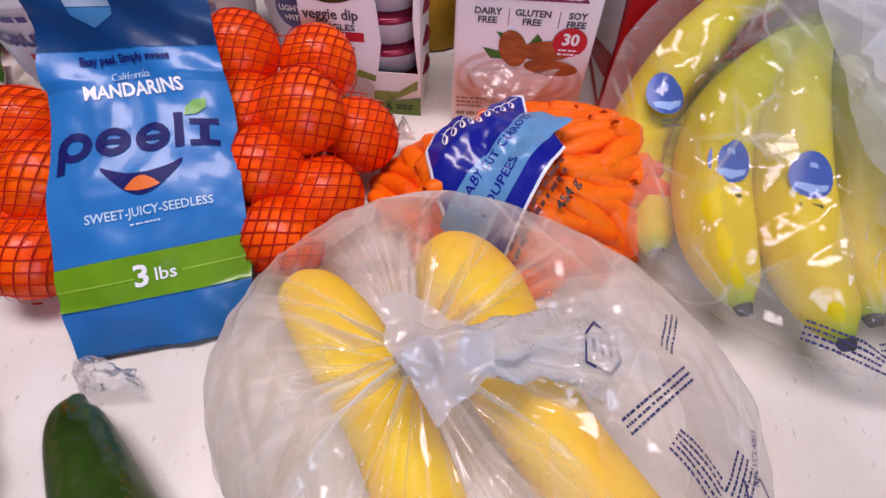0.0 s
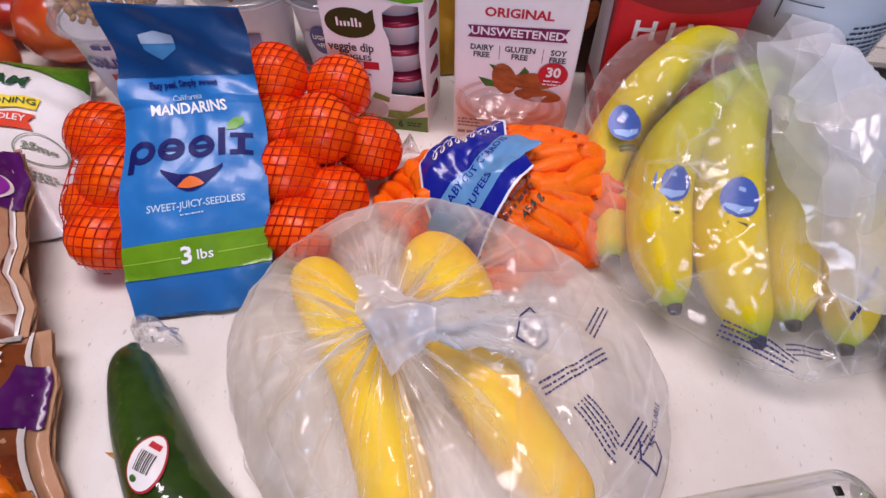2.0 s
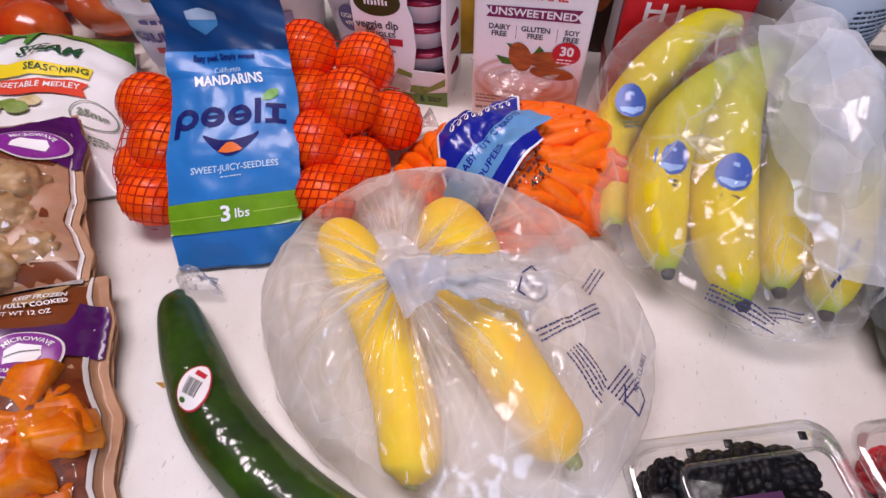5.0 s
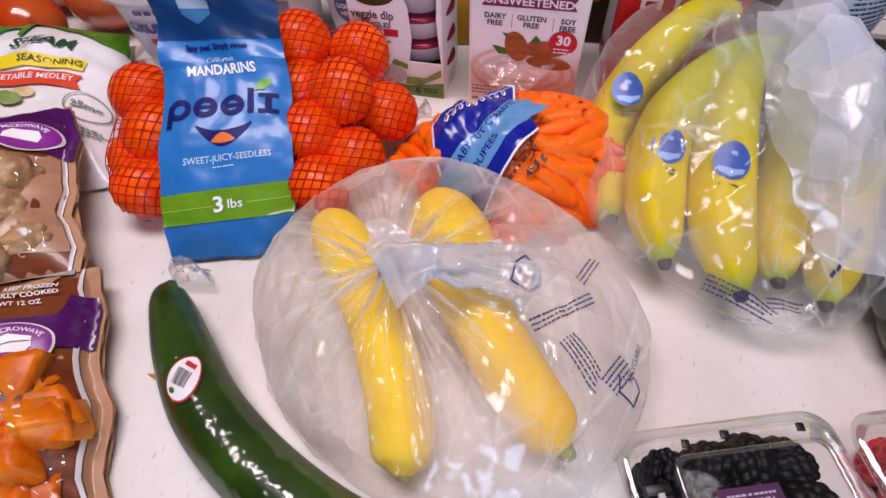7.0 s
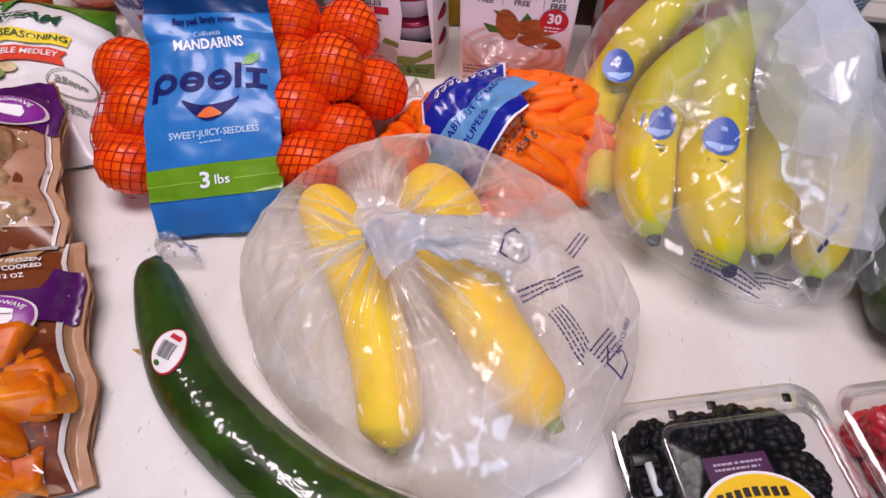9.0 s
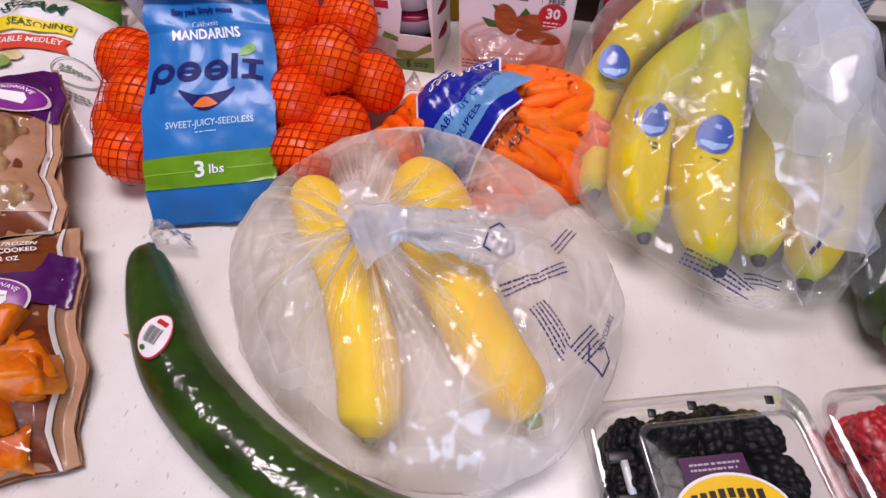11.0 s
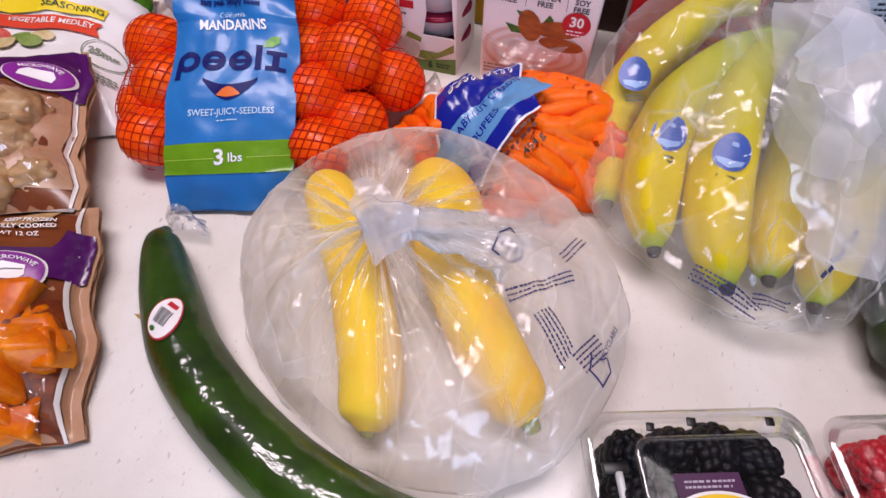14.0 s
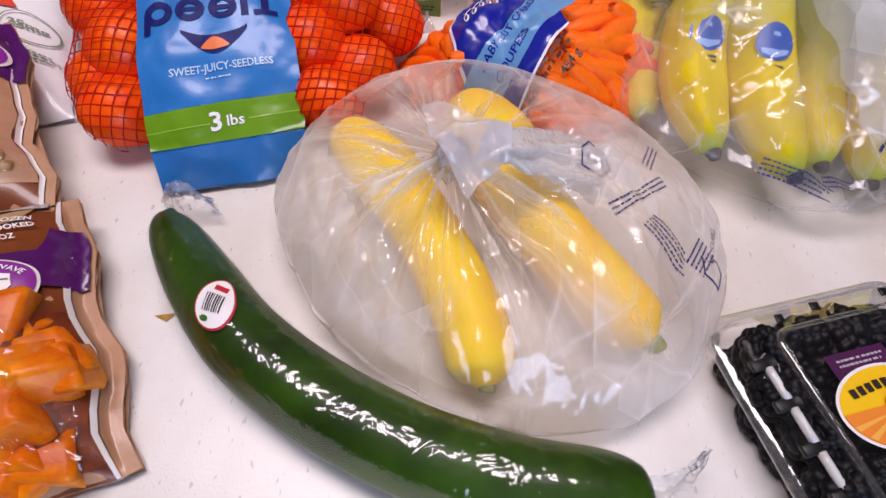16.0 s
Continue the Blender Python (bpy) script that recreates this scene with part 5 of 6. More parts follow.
def clamshell(name, label, o, berry_mat, seed, berry_seed, wd=.122, dp=.128):
    t = thing(name, label, "berry box", tuple(o))
    part("tub", shell(o, [(.002, .002, wd - .002, dp - .002, .014, .0225), (.005, .005, wd - .005, dp - .005, .013, .020), (.012, .012, wd - .012, dp - .012, .012, .001)]), plastic, t, "clear ribbed plastic tub")
    part("rim", ringed(o, [(.006, .006, wd - .006, dp - .006, .013, .0215), (0, 0, wd, dp, .015, .0215), (-.001, -.001, wd + .001, dp + .001, .016, .0235), (0, 0, wd, dp, .015, .0255), (.004, .004, wd - .004, dp - .004, .014, .0262)]), plastic2, t, "rounded clear rim")
    lid = part("lid", shell(o, [(.004, .004, wd - .004, dp - .004, .014, .0262), (.007, .007, wd - .007, dp - .007, .013, .034), (.009, .008, wd - .009, dp - .008, .013, .0365), (.020, .018, wd - .018, dp - .016, .008, .0375), (.022, .020, wd - .020, dp - .018, .007, .0425), (.024, .022, wd - .022, dp - .020, .006, .0432)]), plastic, t, "clear raised lid")
    part("lid_ridge", ringed(o, [(.0205, .0185, wd - .0185, dp - .0165, .008, .0400), (.0205, .0185, wd - .0185, dp - .0165, .008, .0436), (.0222, .0202, wd - .0202, dp - .0182, .007, .0440), (.0232, .0212, wd - .0212, dp - .0192, .007, .0432)]), plastic2, lid)
    r = random.Random(seed)
    bm = berry_mesh(berry_seed, .0030, .0150, .0130)
    me = None
    k = 0
    for layer in range(2):
        for i in range(4):
            for j in range(5):
                x = .020 + (wd - .054) * i / 3 + r.uniform(-.003, .003)
                y = .025 + (dp - .045) * j / 4 + r.uniform(-.003, .003)
                p = o + U * x + V * y + Vector((0, 0, .0115 + .0165 * layer))
                if me is None:
                    ob = part("berry", bm, berry_mat, t)
                    me = ob.data
                    me.transform(Matrix.Translation(t.location))
                else:
                    ob = new("berry", me)
                    ob.parent = t
                ob.matrix_basis = Matrix.Translation(p - t.location) @ Euler([r.uniform(-1.4, 1.4), r.uniform(-1.4, 1.4), r.uniform(0, 6)]).to_matrix().to_4x4() @ Matrix.Scale(r.uniform(.92, 1.12), 4)
    return t, lid


def ringed(o, rings):
    rs = [[tuple(o + U * x + V * y + Vector((0, 0, z))) for x, y in rring(x0, y0, x1, y1, r)] for x0, y0, x1, y1, r, z in rings]
    n = len(rs[0])
    return from_lists([p for r in rs for p in r], [(i * n + j, i * n + (j + 1) % n, (i + 1) * n + (j + 1) % n, (i + 1) * n + j) for i in range(len(rs) - 1) for j in range(n)])


plastic2 = film("clear_rim_plastic", 0.08, 0.24, hazecol=(0.78, 0.78, 0.78, 1), rough=0.08, bump=0.1, bscale=25.0)
blackberry = mat("blackberry_skin", "040308", 0.5, "0b0910", 90.0, spec=0.22)
raspberry = mat("raspberry_skin", "a80c1c", 0.42, "c01a2c", 90.0, sss=0.1)
O1 = Vector((.1385, .205, 0))
bb, bblid = clamshell("blackberry_box", "clear clamshell box of blackberries with a purple label", O1, blackberry, 3, 4)
O2 = Vector((.2635, .243, 0))
rb, rblid = clamshell("raspberry_box", "clear clamshell box of red raspberries", O2, raspberry, 9, 7)


def lid_map(o, z=.0438):
    return lambda u, v, w: tuple(o + U * u + V * v + Vector((0, 0, z + w)))


f0 = lid_map(O1)
f1 = lambda u, v, w: f0(.0535 + .87 * (u - .0655), .064 + .87 * (v - .0565), w)
purple = P("label_purple", "4b1848", 0.4, color2="421440", scale=60.0)
lay("label", poly([(.045, .025), (.082, .025), (.084, .105), (.047, .105)]), f1, purple, bb, .0, 0, "purple paper label with a yellow oval")
lay("label_oval_rim", oval(.0655, .0565, .0325, .0222, 48), f1, white_ink, bb, .0003)
lay("label_oval", oval(.0655, .0565, .0308, .0205, 48), f1, P("oval_yellow", "f6c50a", 0.4), bb, .0006)
lay("label_sunset", poly([(.0655 + .0308 * math.cos(a), .0565 + .0205 * math.sin(a)) for a in [radians(-4 + 188 * k / 24) for k in range(25)]]), f1, P("sunset_orange", "ee8a2c", 0.4), bb, .0008)
rays = [poly([(.0655, .0585), (.0655 + .030 * math.cos(radians(a)), .0585 + .017 * math.sin(radians(a))), (.0655 + .030 * math.cos(radians(a + 9)), .0585 + .017 * math.sin(radians(a + 9)))]) for a in range(8, 170, 22)]
for ray in rays:
    lay("label_ray", ray, f1, P("ray_yellow", "f3b04a", 0.4), bb, .001)
lay("label_sun", oval(.0655, .0575, .0068, .0068), f1, P("sun_red", "d92a1c", 0.4), bb, .0013)
star = [(.0655 + (.0045 if k % 2 else .0018) * math.cos(math.pi * k / 8), .0575 + (.0045 if k % 2 else .0018) * math.sin(math.pi * k / 8)) for k in range(16)]
lay("label_star", poly(star), f1, P("oval_yellow", "f6c50a", 0.4), bb, .0016)
lay("brand_bar", joined(*[rect(.045 + .0051 * k, .0445 - .0006 * (4 - abs(k - 3.5)), .0485 + .0051 * k, .0492 - .0006 * (4 - abs(k - 3.5))) for k in range(8)]), f1, P("brown_black", "2a1a12", 0.5), bb, .0013)
fl1 = lambda u, v, w: f1(u, -v, w)
lay("word", letters("BLACKBERRIES", .0044, .0655, -.0712, bold=.0001), fl1, P("brown_black", "2a1a12", 0.5), bb, .0013)
for pr in (bars(.050, -.030, .080, 2, .0028, .0012, 51), bars(.052, -.083, .080, 2, .0028, .0011, 52)):
    lay("small_print", pr, fl1, P("pale_print", "b9a9b9", 0.5), bb, .0004)
lay("barcode_field", rect(.056, .089, .077, .099), f1, white_ink, bb, .0004)
lay("barcode", joined(*[rect(.0575 + .00125 * k, .0905, .0575 + .00125 * k + (.0008 if k % 3 else .0004), .0975) for k in range(15)]), f1, black_ink, bb, .0007)
# pale grey puts the bright reflection on the clear rods into their colour
hinge_shine = P("hinge_shine_grey", "cfd0d0", 0.12)
black = P("black_clip", "0b0b0c", 0.4)
for k in range(4):
    p = O1 + U * .0105 + V * (.032 + .0195 * k)
    part("hinge_clip", box(-.0065, -.0028, .0, .0065, .0028, .003, .0008, m=Matrix.Translation(p + Vector((0, 0, .0365))) @ pose(0, 0, 0, 0, 0, 19.4)), black, bb, "black hinge gap")
    if k < 4:
        part("hinge_rod", sweep([tuple(p + V * .002 + U * .001 + Vector((0, 0, .0385))) + (.0021,), tuple(p + V * .0175 + U * .001 + Vector((0, 0, .0385))) + (.0021,)], 4, 8), hinge_shine, bb)
for x, y, w in ((.033, .0125, .0035), (.055, .0105, .004), (.096, .0115, .0035)):
    part("vent_mark", box(-w * .6, -.002, 0, w * .6, .0025, .0012, .0004, m=Matrix.Translation(O1 + U * x + V * y + Vector((0, 0, .0372))) @ pose(0, 0, 0, 0, 0, 12)), black, bb, "black vent gap in the lid")
part("absorbent_pad", box(.024, .024, .002, .098, .104, .0035, m=Matrix.Translation(O2) @ Matrix(((U.x, V.x, 0, 0), (U.y, V.y, 0, 0), (0, 0, 1, 0), (0, 0, 0, 1)))), P("pad_red", "8e1420", 0.7, color2="a82430", scale=80.0), rb, "red-stained absorbent pad")


# ---- frozen vegetable bags ----
kraft = mat("bag_brown", "6e3417", 0.3, "82431f", 16.0, 0.2, 50.0, coat=0.35)
tan_film = mat("bag_tan", "bd9070", 0.35, "ab7d5c", 30.0, 0.2, 60.0, coat=0.2)
bag_purple = mat("bag_purple", "51125c", 0.28, "45104f", 25.0, 0.2, 50.0, coat=0.4)
badge_purple = P("badge_purple", "8a2a92", 0.3)
seal_grey = P("seal_grey", "b9b4b2", 0.3, color2="9f9a98", scale=60.0, coat=0.3)
seal_white = P("seal_white", "e6e0dc", 0.3)
gloss_film = film("bag_window_film", 0.0, 0.09, rough=0.05, bump=0.2, bscale=34.0, ior=1.08, facets=(36.0, 0.5))


def chunk_mesh(seed, kind):
    r = random.Random(seed)
    if kind == "cube":
        bm = box(-.021, -.010, -.009, .021, .010, .009, .003)
        for v in bm.verts:
            v.co.x *= 1 + .25 * v.co.y / .011 * r.uniform(.6, 1)
            v.co += Vector((r.uniform(-1, 1), r.uniform(-1, 1), r.uniform(-1, 1))) * .0008
        return bm
    bm = ball((0, 0, 0), .016, 4)
    for v in bm.verts:
        d = v.co.normalized()
        v.co = d * (.014 + .006 * abs(noise.noise(d * 2.2 + Vector((seed, 0, 0)))) + .0025 * abs(noise.noise(d * 6 + Vector((0, seed, 0)))))
    return bm


def veg_bag(label, rb_, rt_, left, height, chunks, chunk_mat, kind, seed, win, header):
    """A filled pillow bag; u across from the far side to the edge near the fruit, v from foot to head."""
    c0 = Vector(rb_)
    c3 = Vector(rt_)
    L = Vector(left)
    fn = pillow([tuple(c0 + L), tuple(c0), tuple(c3), tuple(c3 + L)], height, crinkle=.0045, seed=seed, s=30.0, flange=.035)
    t = thing("frozen_vegetable_bag", label, "frozen food bag", ((c0.x + c3.x + L.x) / 2, (c0.y + c3.y + L.y) / 2, 0))
    part("bag_body", grid(fn, 90, 90), tan_film, t)
    part("bag_underside", grid(lambda u, v: (fn(u, v)[0], fn(u, v)[1], max(.0012, c0.z + (c3.z - c0.z) * v + .001)), 8, 8), tan_film, t)
    fl_ = lambda u, v, w: fn(u, v, w + .0012)
    wu, wv0, wv1 = win
    lay("brown_panel", rect(0, 0, wu + .005, 1), fl_, kraft, t, .0002, .02)
    r = random.Random(seed)
    me = None
    for k in range(chunks):
        u, v = r.uniform(.42, wu - .10), r.uniform(wv0 + .03, wv1 - .03)
        p = Vector(fn(u, v)) + Vector((0, 0, -.009 + r.uniform(-.005, .0)))
        if me is None:
            ob = part("vegetable_piece", chunk_mesh(seed, kind), chunk_mat, t)
            me = ob.data
            me.transform(Matrix.Translation(t.location))
        else:
            ob = new("vegetable_piece", me)
            ob.parent = t
        ob.matrix_basis = Matrix.Translation(p - t.location) @ Euler([r.uniform(-.5, .5), r.uniform(-.5, .5), r.uniform(0, 6)]).to_matrix().to_4x4() @ Matrix.Scale(r.uniform(.8, 1.35), 4)
    # sheet under the pieces; dark brown in the squash bag for shade between them
    lay("window_backing", rect(.02, wv0, wu, wv1), fl_, tan_film if kind == "floret" else gap_shade, t, .0006, .05)
    lift = lambda u, v: fn(u, v, .013 * min(1, 8 * min(wu - u, v - wv0, wv1 - v, u)) + .004 + crease(u * .197, v * .164, seed, .026, .75))
    part("window_film", grid(lambda a, b: lift(wu * a, wv0 + (wv1 - wv0) * b), 110, 70), gloss_film, t, "clear glossy window film")
    lay("edge_strip", rect(wu + .015, .0, 1, 1), fl_, tan_film, t, .0003, .02)
    lay("seal_line", rect(wu + .003, .0, wu + .013, 1), fl_, seal_white, t, .0010, .02)
    if header:
        lay("head_seal", rect(0, .955, .93, .995), fl_, seal_grey, t, .0016, .05)
    return t, fl_


squash_piece = mat("butternut_piece", "d25c00", 0.35, "ff9c06", 30.0, 0.1, 200.0, spec=0.3)
# dark brown stands in for the shade between the squash pieces
gap_shade = P("gap_shade_brown", "5c2002", 0.4, color2="8a3a02", scale=70.0)
cauli = mat("cauliflower_piece", "c09a6c", 0.5, "9a6e42", 45.0, 0.3, 160.0, coat=0.15)
LFT = (-.17, -.10, .0)
bagB, fB = veg_bag("brown and purple frozen bag of orange squash pieces", (-.127, .112, .0), (-.213, .248, .020), LFT, .034, 48, squash_piece, "cube", 4, (.942, .03, .52), True)
lay("purple_wedge", poly([(.3, .58), (.74, .58), (.90, .64), (.90, .60), (.99, .60), (.99, .83), (.93, .83), (.90, .735), (.78, .725), (.6, .72), (.3, .70)]), fB, bag_purple, bagB, .0024, .04)
bt = lambda u, v, w: fB(.82 + .72 * u / .197, .61 + .72 * v / .164, w)
lay("badge_edge", oval(0, 0, .026, .0215, 40), bt, seal_white, bagB, .003, .008)
lay("badge", oval(0, 0, .0245, .020, 40), bt, badge_purple, bagB, .0036, .008)
lay("badge_picture", poly([(-.012, -.007), (.008, -.008), (.0125, -.002), (.011, .007), (-.004, .009), (-.012, .004)]), bt, white_ink, bagB, .0042, .008)
lay("badge_picture_line", poly([(-.011, -.002), (.0, .0012), (.011, .0022), (.011, .003), (.0, .002), (-.011, -.0012)]), bt, grey_ink, bagB, .0048, .008)
lay("word", joined(letters("MICROWAVE", .0058, .002, .0135, arc=.022, bold=.0001), letters("STEAM-IN-BAG", .0052, -.002, -.0145, arc=-.036, bold=.0001)), bt, white_ink, bagB, .0044, .005)
tt = lambda u, v, w: fB(.80 + .78 * u / .197, .85 + .78 * v / .164, w)
lay("word", joined(letters("KEEP FROZEN", .0072, .008, .0075, bold=.0002, wide=.8), letters("TO BE FULLY COOKED", .0072, -.003, -.001, bold=.0002, wide=.8), letters("NET WT 12 OZ", .0064, -.004, -.0098, bold=.0001, wide=.85)), tt, white_ink, bagB, .0026, .005)
lay("picture", poly([(.74, .86), (.80, .85), (.87, .88), (.90, .95), (.86, .94), (.80, .91)]), fB, cauli, bagB, .0018, .04)

bagA, fA = veg_bag("purple and brown frozen bag of cauliflower pieces", (-.222, .240, .022), (-.306, .374, .046), LFT, .030, 36, cauli, "floret", 7, (.958, .10, .62), False)
lay("purple_wedge", poly([(.3, .62), (.6, .66), (.86, .66), (1, .62), (1, .97), (.95, .985), (.86, .90), (.72, .80), (.5, .72), (.3, .70)]), fA, bag_purple, bagA, .0024, .04)
bt2 = lambda u, v, w: fA(.86 + .78 * u / .197, .72 + .78 * v / .164, w)
lay("badge_edge", oval(0, 0, .026, .0185, 40), bt2, seal_white, bagA, .003, .008)
lay("badge", oval(0, 0, .0245, .017, 40), bt2, badge_purple, bagA, .0036, .008)
lay("badge_picture", poly([(-.013, -.007), (.011, -.007), (.0125, -.001), (.010, .005), (-.009, .006), (-.013, .0)]), bt2, white_ink, bagA, .0042, .008)
lay("word", letters("MICROWAVE", .0058, 0, .0112, arc=.024, bold=.0001), bt2, white_ink, bagA, .0044, .005)

gb = thing("frozen_vegetable_bag", "white and green frozen vegetable medley bag", "frozen food bag", (-.38, .40, 0))
gc = [(-.272 - .22, .335 - .09, .0), (-.272, .335, .0), (-.350, .508, .024), (-.350 - .22, .508 - .06, .024)]
fG = pillow(gc, .040, crinkle=.005, seed=2.0, s=24.0)
bag_white = mat("bag_white", "f0efef", 0.34, "e8e6e6", 20.0, 0.2, 40.0, coat=0.35)
part("bag_body", grid(fG, 90, 90), bag_white, gb)
part("bag_underside", grid(lambda u, v: (fG(u, v)[0], fG(u, v)[1], .0012 + .016 * v), 8, 8), bag_white, gb)
fg = lambda u, v, w: fG(u, v, w + .0012)
lay("green_hill", poly([(.62, .93), (.74, .97), (.86, .99), (1, .995), (1, .80), (.92, .80), (.82, .86), (.72, .90)]), fg, P("hill_green", "4f8a20", 0.35, color2="2f6a12", scale=120.0, stretch=(1, .2, 1)), gb, .0008, .04)
lay("pale_hill", poly([(.0, .88), (.25, .90), (.45, .86), (.62, .90), (.62, .94), (.40, .91), (.2, .94), (0, .92)]), fg, P("pale_green", "a9c77a", 0.4), gb, .0006, .04)
lay("figure_shape", poly([(.56, .97), (.62, .985), (.67, .97), (.68, .93), (.66, .86), (.65, .78), (.63, .78), (.62, .86), (.60, .86), (.56, .78), (.53, .79), (.57, .88), (.57, .93)]), fg, P("figure_green", "3c8a2a", 0.4), gb, .0012, .03)
gt = lambda u, v, w: fG(.77 + u / .22, .715 + v / .18, w + .0012)
lay("word", letters("STEAM", .017, -.005, .0, bold=.0005), gt, P("forest_ink", "1c4a2c", 0.4), gb, .0012, .006)
gt2 = lambda u, v, w: fG(.79 + u / .22, .585 + v / .18, w + .0012)
lay("yellow_bar", poly([(-.06, -.007), (.024, -.006), (.026, .006), (-.06, .0065)]), gt2, P("bar_yellow", "efd21c", 0.4), gb, .0012, .02)
lay("word", letters("SEASONING", .0088, 0, 0, bold=.0001), gt2, P("forest_ink", "1c4a2c", 0.4), gb, .0018, .006)
gt3 = lambda u, v, w: fG(.78 + u / .22, .485 + v / .18, w + .0012)
lay("red_bar", poly([(-.07, -.008), (.027, -.008), (.023, .0), (.027, .007), (-.07, .008)]), gt3, P("bar_red", "e0482c", 0.4), gb, .0012, .02)
lay("word", letters("VEGETABLE MEDLEY", .0082, -.012, .001, bold=.0001, wide=.9), gt3, white_ink, gb, .0018, .006)
for k, (u, v, r_, col) in enumerate(((.56, .39, .05, "veg_red"), (.65, .375, .045, "veg_green"), (.73, .385, .04, "veg_cream"), (.60, .34, .05, "veg_cream"), (.70, .34, .04, "veg_green"))):
    lay("vegetable_picture", oval(u, v, r_, r_ * .8, 14), fg, P(col, {"veg_red": "c2413a", "veg_green": "6f8a3a", "veg_cream": "d9c79a"}[col], 0.45, color2={"veg_red": "d96a52", "veg_green": "8aa04c", "veg_cream": "c7ad74"}[col], scale=150.0), gb, .001 + .0003 * k, .03)
gt4 = lambda u, v, w: fG(.925 + u / .22, .35 + v / .18, w + .0012)
ringo = oval(0, 0, .0145, .0145)[0]
ringi = oval(0, 0, .0135, .0135)[0]
lay("seal_ring", (ringo + ringi, [(k, (k + 1) % 32, 32 + (k + 1) % 32, 32 + k) for k in range(32)]), gt4, P("seal_green", "7f8a78", 0.5), gb, .001, .01)
lay("word", letters("25mg", .0085, 0, 0, bold=.0003), gt4, P("seal_green", "7f8a78", 0.5), gb, .001, .006)
lay("small_print", bars(-.012, -.022, .014, 3, .003, .0014, 61), gt4, P("seal_green", "7f8a78", 0.5), gb, .001)
lay("vegetable_picture", poly([(.80, .20), (.86, .22), (.92, .12), (.84, .10)]), fg, P("pepper_ink", "d98a1c", 0.4, color2="c26a14", scale=90.0), gb, .001, .03)


# ---- yogurt cups with crunch toppings ----
cup_white = mat("cup_plastic", "e2e0e8", 0.3, "dad8e2", 30.0, coat=0.2)
cup_clear = film("cup_clear_plastic", 0.16, 0.06, rough=0.1, bump=0.1, bscale=20.0)
granola = P("granola", "a9793c", 0.7, color2="7f5424", scale=160.0)
choc = P("dark_topping", "2a1d1c", 0.6, color2="3a2a28", scale=160.0)


def crunch_cup(label, x, y, s, topping, band_mat, seed, upper=False):
    t = thing("yogurt_cup", label, "yogurt cup", (x, y, 0), "yogurt cups with toppings")
    H_ = .082 * s
    part("cup_body", lathe([(0, 0), (.029 * s, 0), (.031 * s, .003), (.041 * s, H_), (.043 * s, H_), (.043 * s, H_ + .002)], 48, (x, y, .0)), cup_white, t)
    part("cup_rim", lathe([(.041 * s, H_), (.0475 * s, H_ + .0015), (.049 * s, H_ + .004), (.0475 * s, H_ + .0065), (.044 * s, H_ + .008)], 48, (x, y, 0)), cup_clear, t, "clear lid rim")
    part("dome_lid", lathe([(.044 * s, H_ + .008), (.0425 * s, H_ + .020), (.040 * s, H_ + .0225), (0, H_ + .0235)], 48, (x, y, 0)), cup_clear, t, "clear dome lid")
    r = random.Random(seed)
    bm = bmesh.new()
    for k in range(130):
        a, q = r.uniform(0, 6.28), math.sqrt(r.random()) * .037 * s
        b2 = ball((0, 0, 0), r.uniform(.0022, .0042), 1, (r.uniform(.8, 1.6), r.uniform(.7, 1.2), r.uniform(.6, 1)))
        bmesh.ops.transform(b2, matrix=Matrix.Translation((x + q * math.cos(a), y + q * math.sin(a), H_ + .008 + r.uniform(0, .008))) @ Euler([r.uniform(0, 3), r.uniform(0, 3), 0]).to_matrix().to_4x4(), verts=b2.verts)
        merge(bm, b2)
    tagged(part("topping", bm, topping, t, "loose crunchy topping"), kind="stuff")
    fcup = lambda u, v, w: (x + (.031 * s + .010 * s * v / H_ + .0006 + w) * math.sin(u), y - (.031 * s + .010 * s * v / H_ + .0006 + w) * math.cos(u), v)
    lay("cup_band", rect(-.62, .030 * s, .55, .058 * s), fcup, band_mat, t, .0, .12)
    return t, fcup, H_


lilac = P("cup_lilac", "8a84b4", 0.35, color2="a29cc4", scale=60.0)
yc1, fy1, h1_ = crunch_cup("white yogurt cup with a clear dome lid of granola", -.287, .508, 1.12, granola, P("cup_pale", "c9c6d6", 0.35), 1)
fyt = lambda u, v, w: fy1(u / .042, v, w)
lay("word", joined(letters("CRUNCH", .013, .012, .068, bold=.0005)), fyt, P("cup_violet", "4a3f7c", 0.4), yc1, .0006, .006)
lay("small_print", bars(-.002, .082, .03, 1, .004, .004, 71), fyt, P("cup_violet", "4a3f7c", 0.4), yc1, .0006, .006)
lay("strip", rect(.0, .052, .032, .058), fyt, P("strip_red", "c03a30", 0.4), yc1, .0004, .006)
yc2, fy2, h2_ = crunch_cup("yogurt cup with granola under its clear lid", -.208, .580, 1.0, granola, lilac, 2)
yc3, fy3, h3_ = crunch_cup("yogurt cup with dark crunchy topping under its lid", -.128, .592, 1.0, choc, P("cup_pale", "c9c6d6", 0.35), 3)
fy3t = lambda u, v, w: fy3(u / .04, v, w)
lay("badge", oval(-.004, .052, .013, .014), fy3t, P("cup_violet", "4a3f7c", 0.4), yc3, .0006, .006)
lay("word", joined(letters("LIGHT", .0066, -.004, .055, bold=.0002), letters("+FIT", .0066, -.004, .047, bold=.0002)), fy3t, white_ink, yc3, .001, .006)
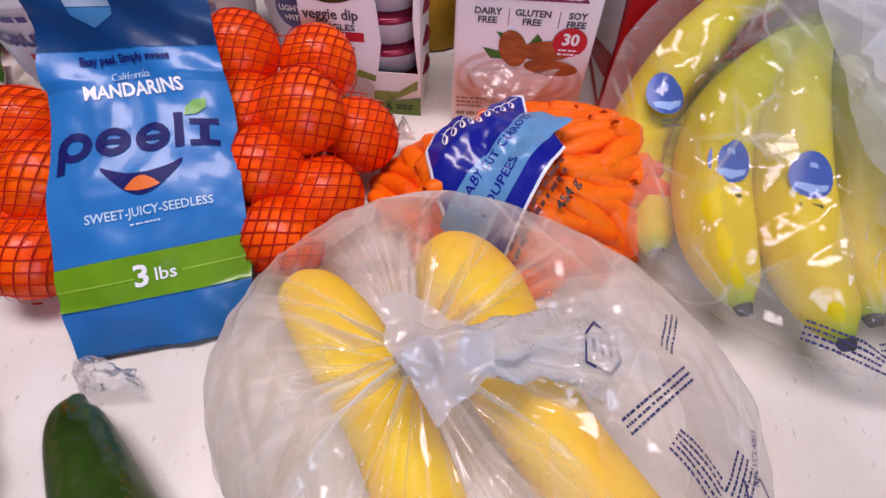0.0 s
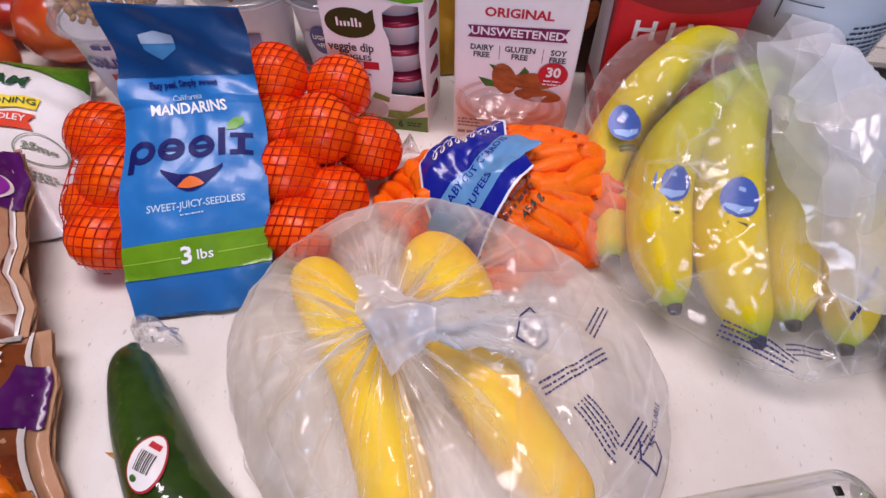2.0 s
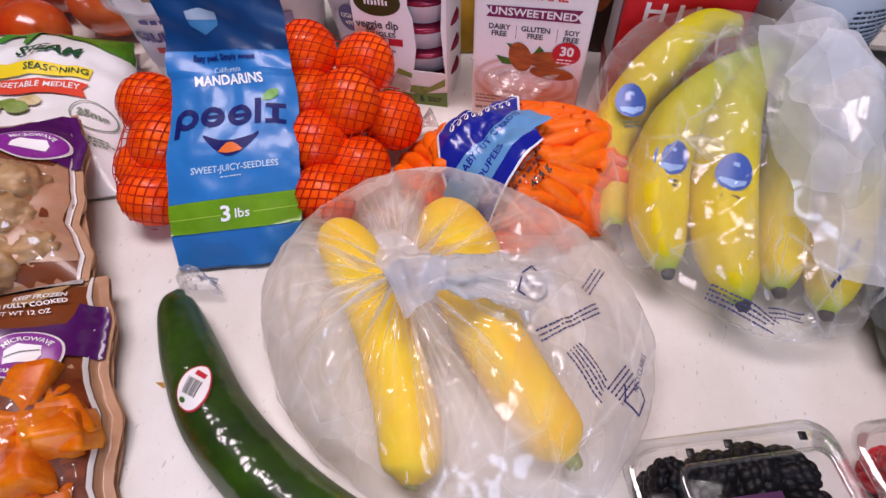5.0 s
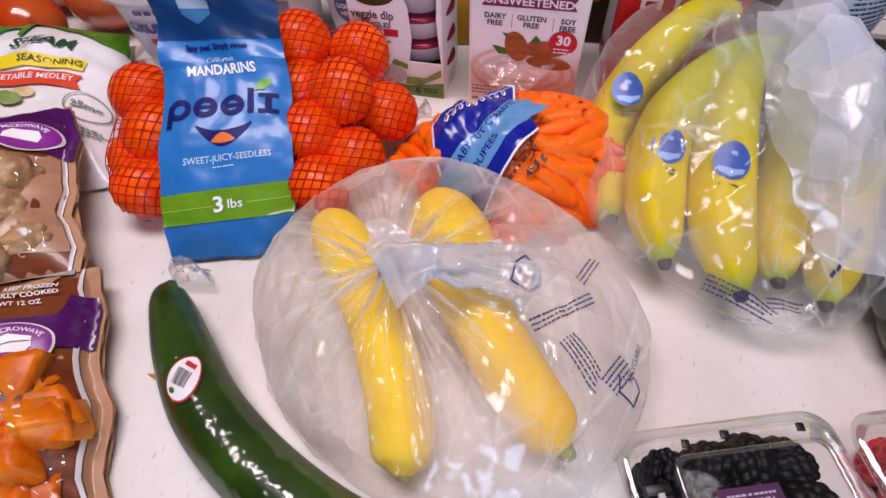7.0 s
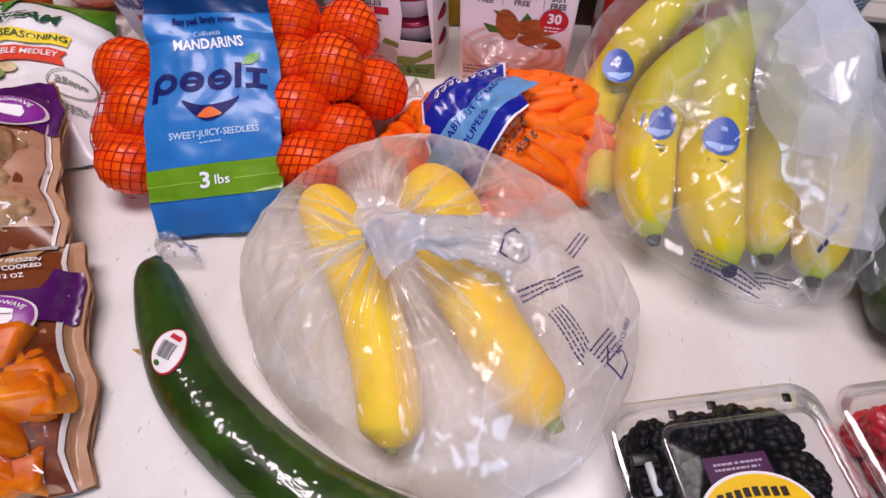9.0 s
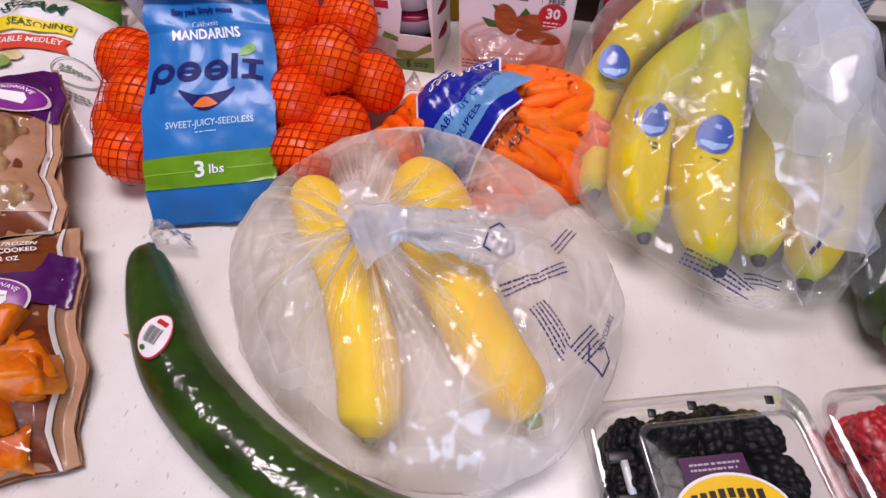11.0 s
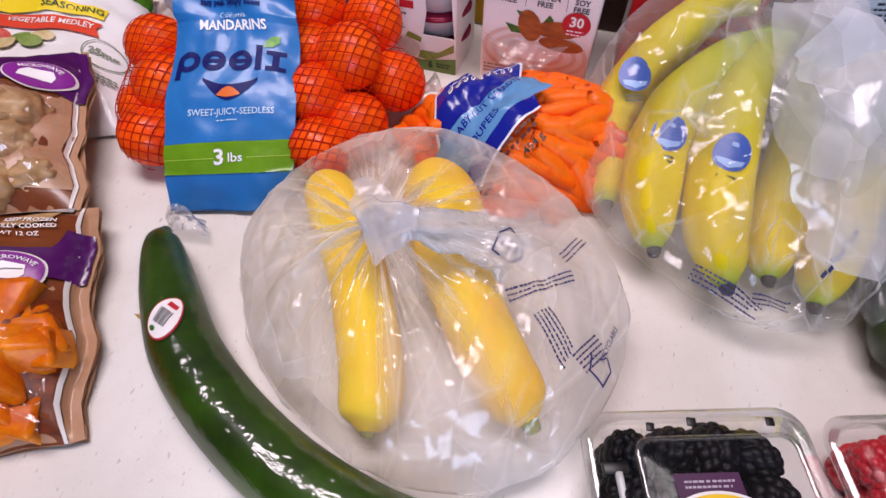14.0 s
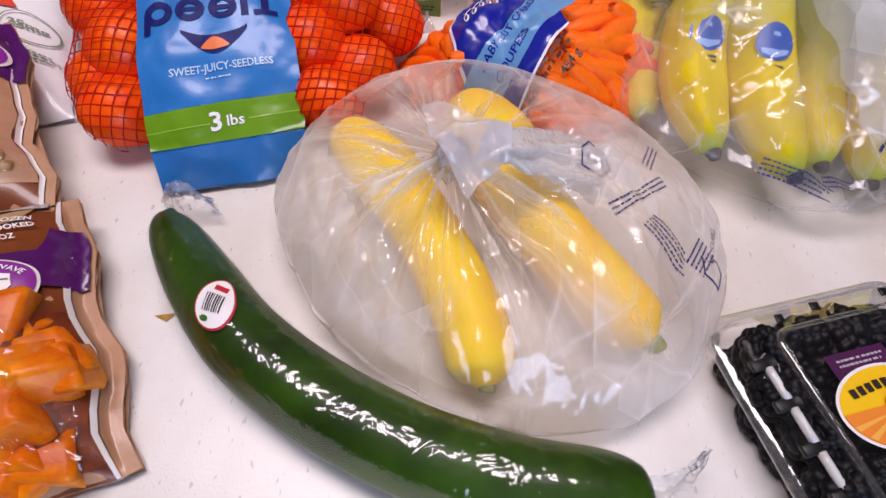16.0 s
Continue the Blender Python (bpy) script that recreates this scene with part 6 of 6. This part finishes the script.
for x, y, zb, nm in ((-.208, .580, h2_ + .024, "second yogurt cup stacked on a dome lid"), (-.128, .592, h3_ + .024, "white yogurt cup stacked on a dark topping lid")):
    t = thing("yogurt_cup", nm, "yogurt cup", (x, y, zb), "yogurt cups with toppings")
    part("cup_body", lathe([(0, zb), (.029, zb), (.032, zb + .003), (.041, zb + .075), (.044, zb + .078), (0, zb + .080)], 48, (x, y, 0)), cup_white, t)
    fz = lambda u, v, w, x=x, y=y, zb=zb: (x + (.0318 + .0093 * v / .075 + .0006 + w) * math.sin(u / .036), y - (.0318 + .0093 * v / .075 + .0006 + w) * math.cos(u / .036), zb + v)
    lay("leaf_picture", joined(oval(.006, .016, .010, .006, 14, 30), oval(-.010, .012, .006, .006, 14)), fz, P("cup_leaf", "8fae4a", 0.4, color2="6f9434", scale=120.0), t, .0004, .006)
    lay("small_print", bars(-.02, .030, .014, 2, .004, .002, 77), fz, P("cup_blue", "2f5f9c", 0.4), t, .0004, .006)

# ---- tomatoes in a clear tray ----
tt_ = thing("tomato_tray", "red-orange tomatoes under a clear plastic cover", "tomatoes", (-.46, .60, 0))
tomato = mat("tomato_skin", "b8280a", 0.18, "cc5a10", 12.0, coat=0.8)
for k, (x, y, z, r_) in enumerate(((-.412, .568, .040, .045), (-.498, .600, .040, .045), (-.470, .505, .030, .036), (-.540, .525, .036, .040), (-.46, .680, .038, .042), (-.40, .66, .038, .042))):
    bm = ball((x, y, z), r_, 4, (1, 1, .88))
    part("tomato", bm, tomato, tt_, "ripe red-orange tomato")
part("tray_cover", grid(lambda u, v: (-.575 + .215 * u, .48 + .22 * v, .004 + .086 * (max(0, (1 - abs(2 * u - 1) ** 4) * (1 - abs(2 * v - 1) ** 4)) ** .5) + .003 * math.sin(u * 17) * math.sin(v * 15)), 40, 40), film("tray_film", 0.01, 0.03, rough=0.05, bump=0.3, bscale=14.0, ior=1.15), tt_, "clear moulded cover")

# ---- white tub at the back ----
wt = thing("yogurt_tub", "tall white plastic tub with dark label print", "tub", (.262, .575, 0))
tub_white = mat("tub_plastic", "e8edf4", 0.35, "e0e6ee", 20.0, coat=0.2)
part("tub_body", lathe([(0, 0), (.050, 0), (.053, .004), (.066, .165), (.069, .167), (.069, .172)], 56, (.262, .575, 0)), tub_white, wt)
part("tub_lid", lathe([(.069, .170), (.071, .171), (.071, .181), (.068, .183), (0, .182)], 56, (.262, .575, 0)), tub_white, wt)
fw = lambda u, v, w: (.262 + (.0532 + .013 * v / .165 + w) * math.sin(u / .058), .575 - (.0532 + .013 * v / .165 + w) * math.cos(u / .058), v)
lay("small_print", bars(.012, .120, .062, 17, .0042, .0017, 81), fw, P("tub_ink", "39404f", 0.5), wt, .0006, .008)
lay("label_frame", joined(rect(-.035, .1335, -.012, .1343), rect(-.0358, .120, -.035, .1343)), fw, P("tub_ink", "39404f", 0.5), wt, .0006, .008)

# ---- black tray with a clear lid ----
bt_ = thing("food_tray", "black plastic food tray with a clear lid", "food tray", (.40, .54, 0))
part("tray", box(.325, .47, .001, .475, .61, .045, .012, 3), P("black_plastic", "0c0c0e", 0.3, color2="161618", scale=50.0), bt_)
part("tray_lid", box(.322, .467, .046, .478, .613, .060, .006, 3), plastic, bt_, "clear lid")

# ---- bag of zucchini ----
zb_ = thing("zucchini_bag", "clear produce bag of dark green zucchini", "produce bag", (.37, .37, 0))
zuc = mat("zucchini_skin", "16240f", 0.4, "2c4018", 40.0, 0.1, 150.0, coat=0.2)
ZU = [[(.317, .290, .028, .004), (.319, .300, .028, .021), (.330, .36, .029, .0245), (.346, .43, .030, .022), (.360, .47, .030, .010)],
      [(.364, .300, .028, .004), (.367, .308, .028, .021), (.379, .36, .029, .0245), (.392, .43, .030, .022), (.402, .46, .030, .010)],
      [(.324, .335, .058, .004), (.327, .345, .060, .018), (.348, .41, .068, .021), (.366, .455, .066, .018), (.373, .475, .06, .006)]]
for q in ZU:
    ob = part("zucchini", sweep(q, 36, 20, lambda a, t: 1 + .03 * math.sin(5 * a)), zuc, zb_, "dark green zucchini")
    part("stem", sweep([(q[0][0], q[0][1] + .006, q[0][2], .010), (q[0][0] - .002, q[0][1] - .006, q[0][2], .009)], 4, 8), P("zucchini_stem", "5a8a1c", 0.6, color2="44701a", scale=120.0), ob)
part("bag_film", grid(crumple(.357, .378, .042, .062, .100, .046, 5.0), 90, 60, wrap_u=True), film("zucchini_film", 0.12, 0.05, rough=0.1, bump=0.2, bscale=40.0, ior=1.1, facets=(30.0, 0.6)), zb_, "thin clear produce film")
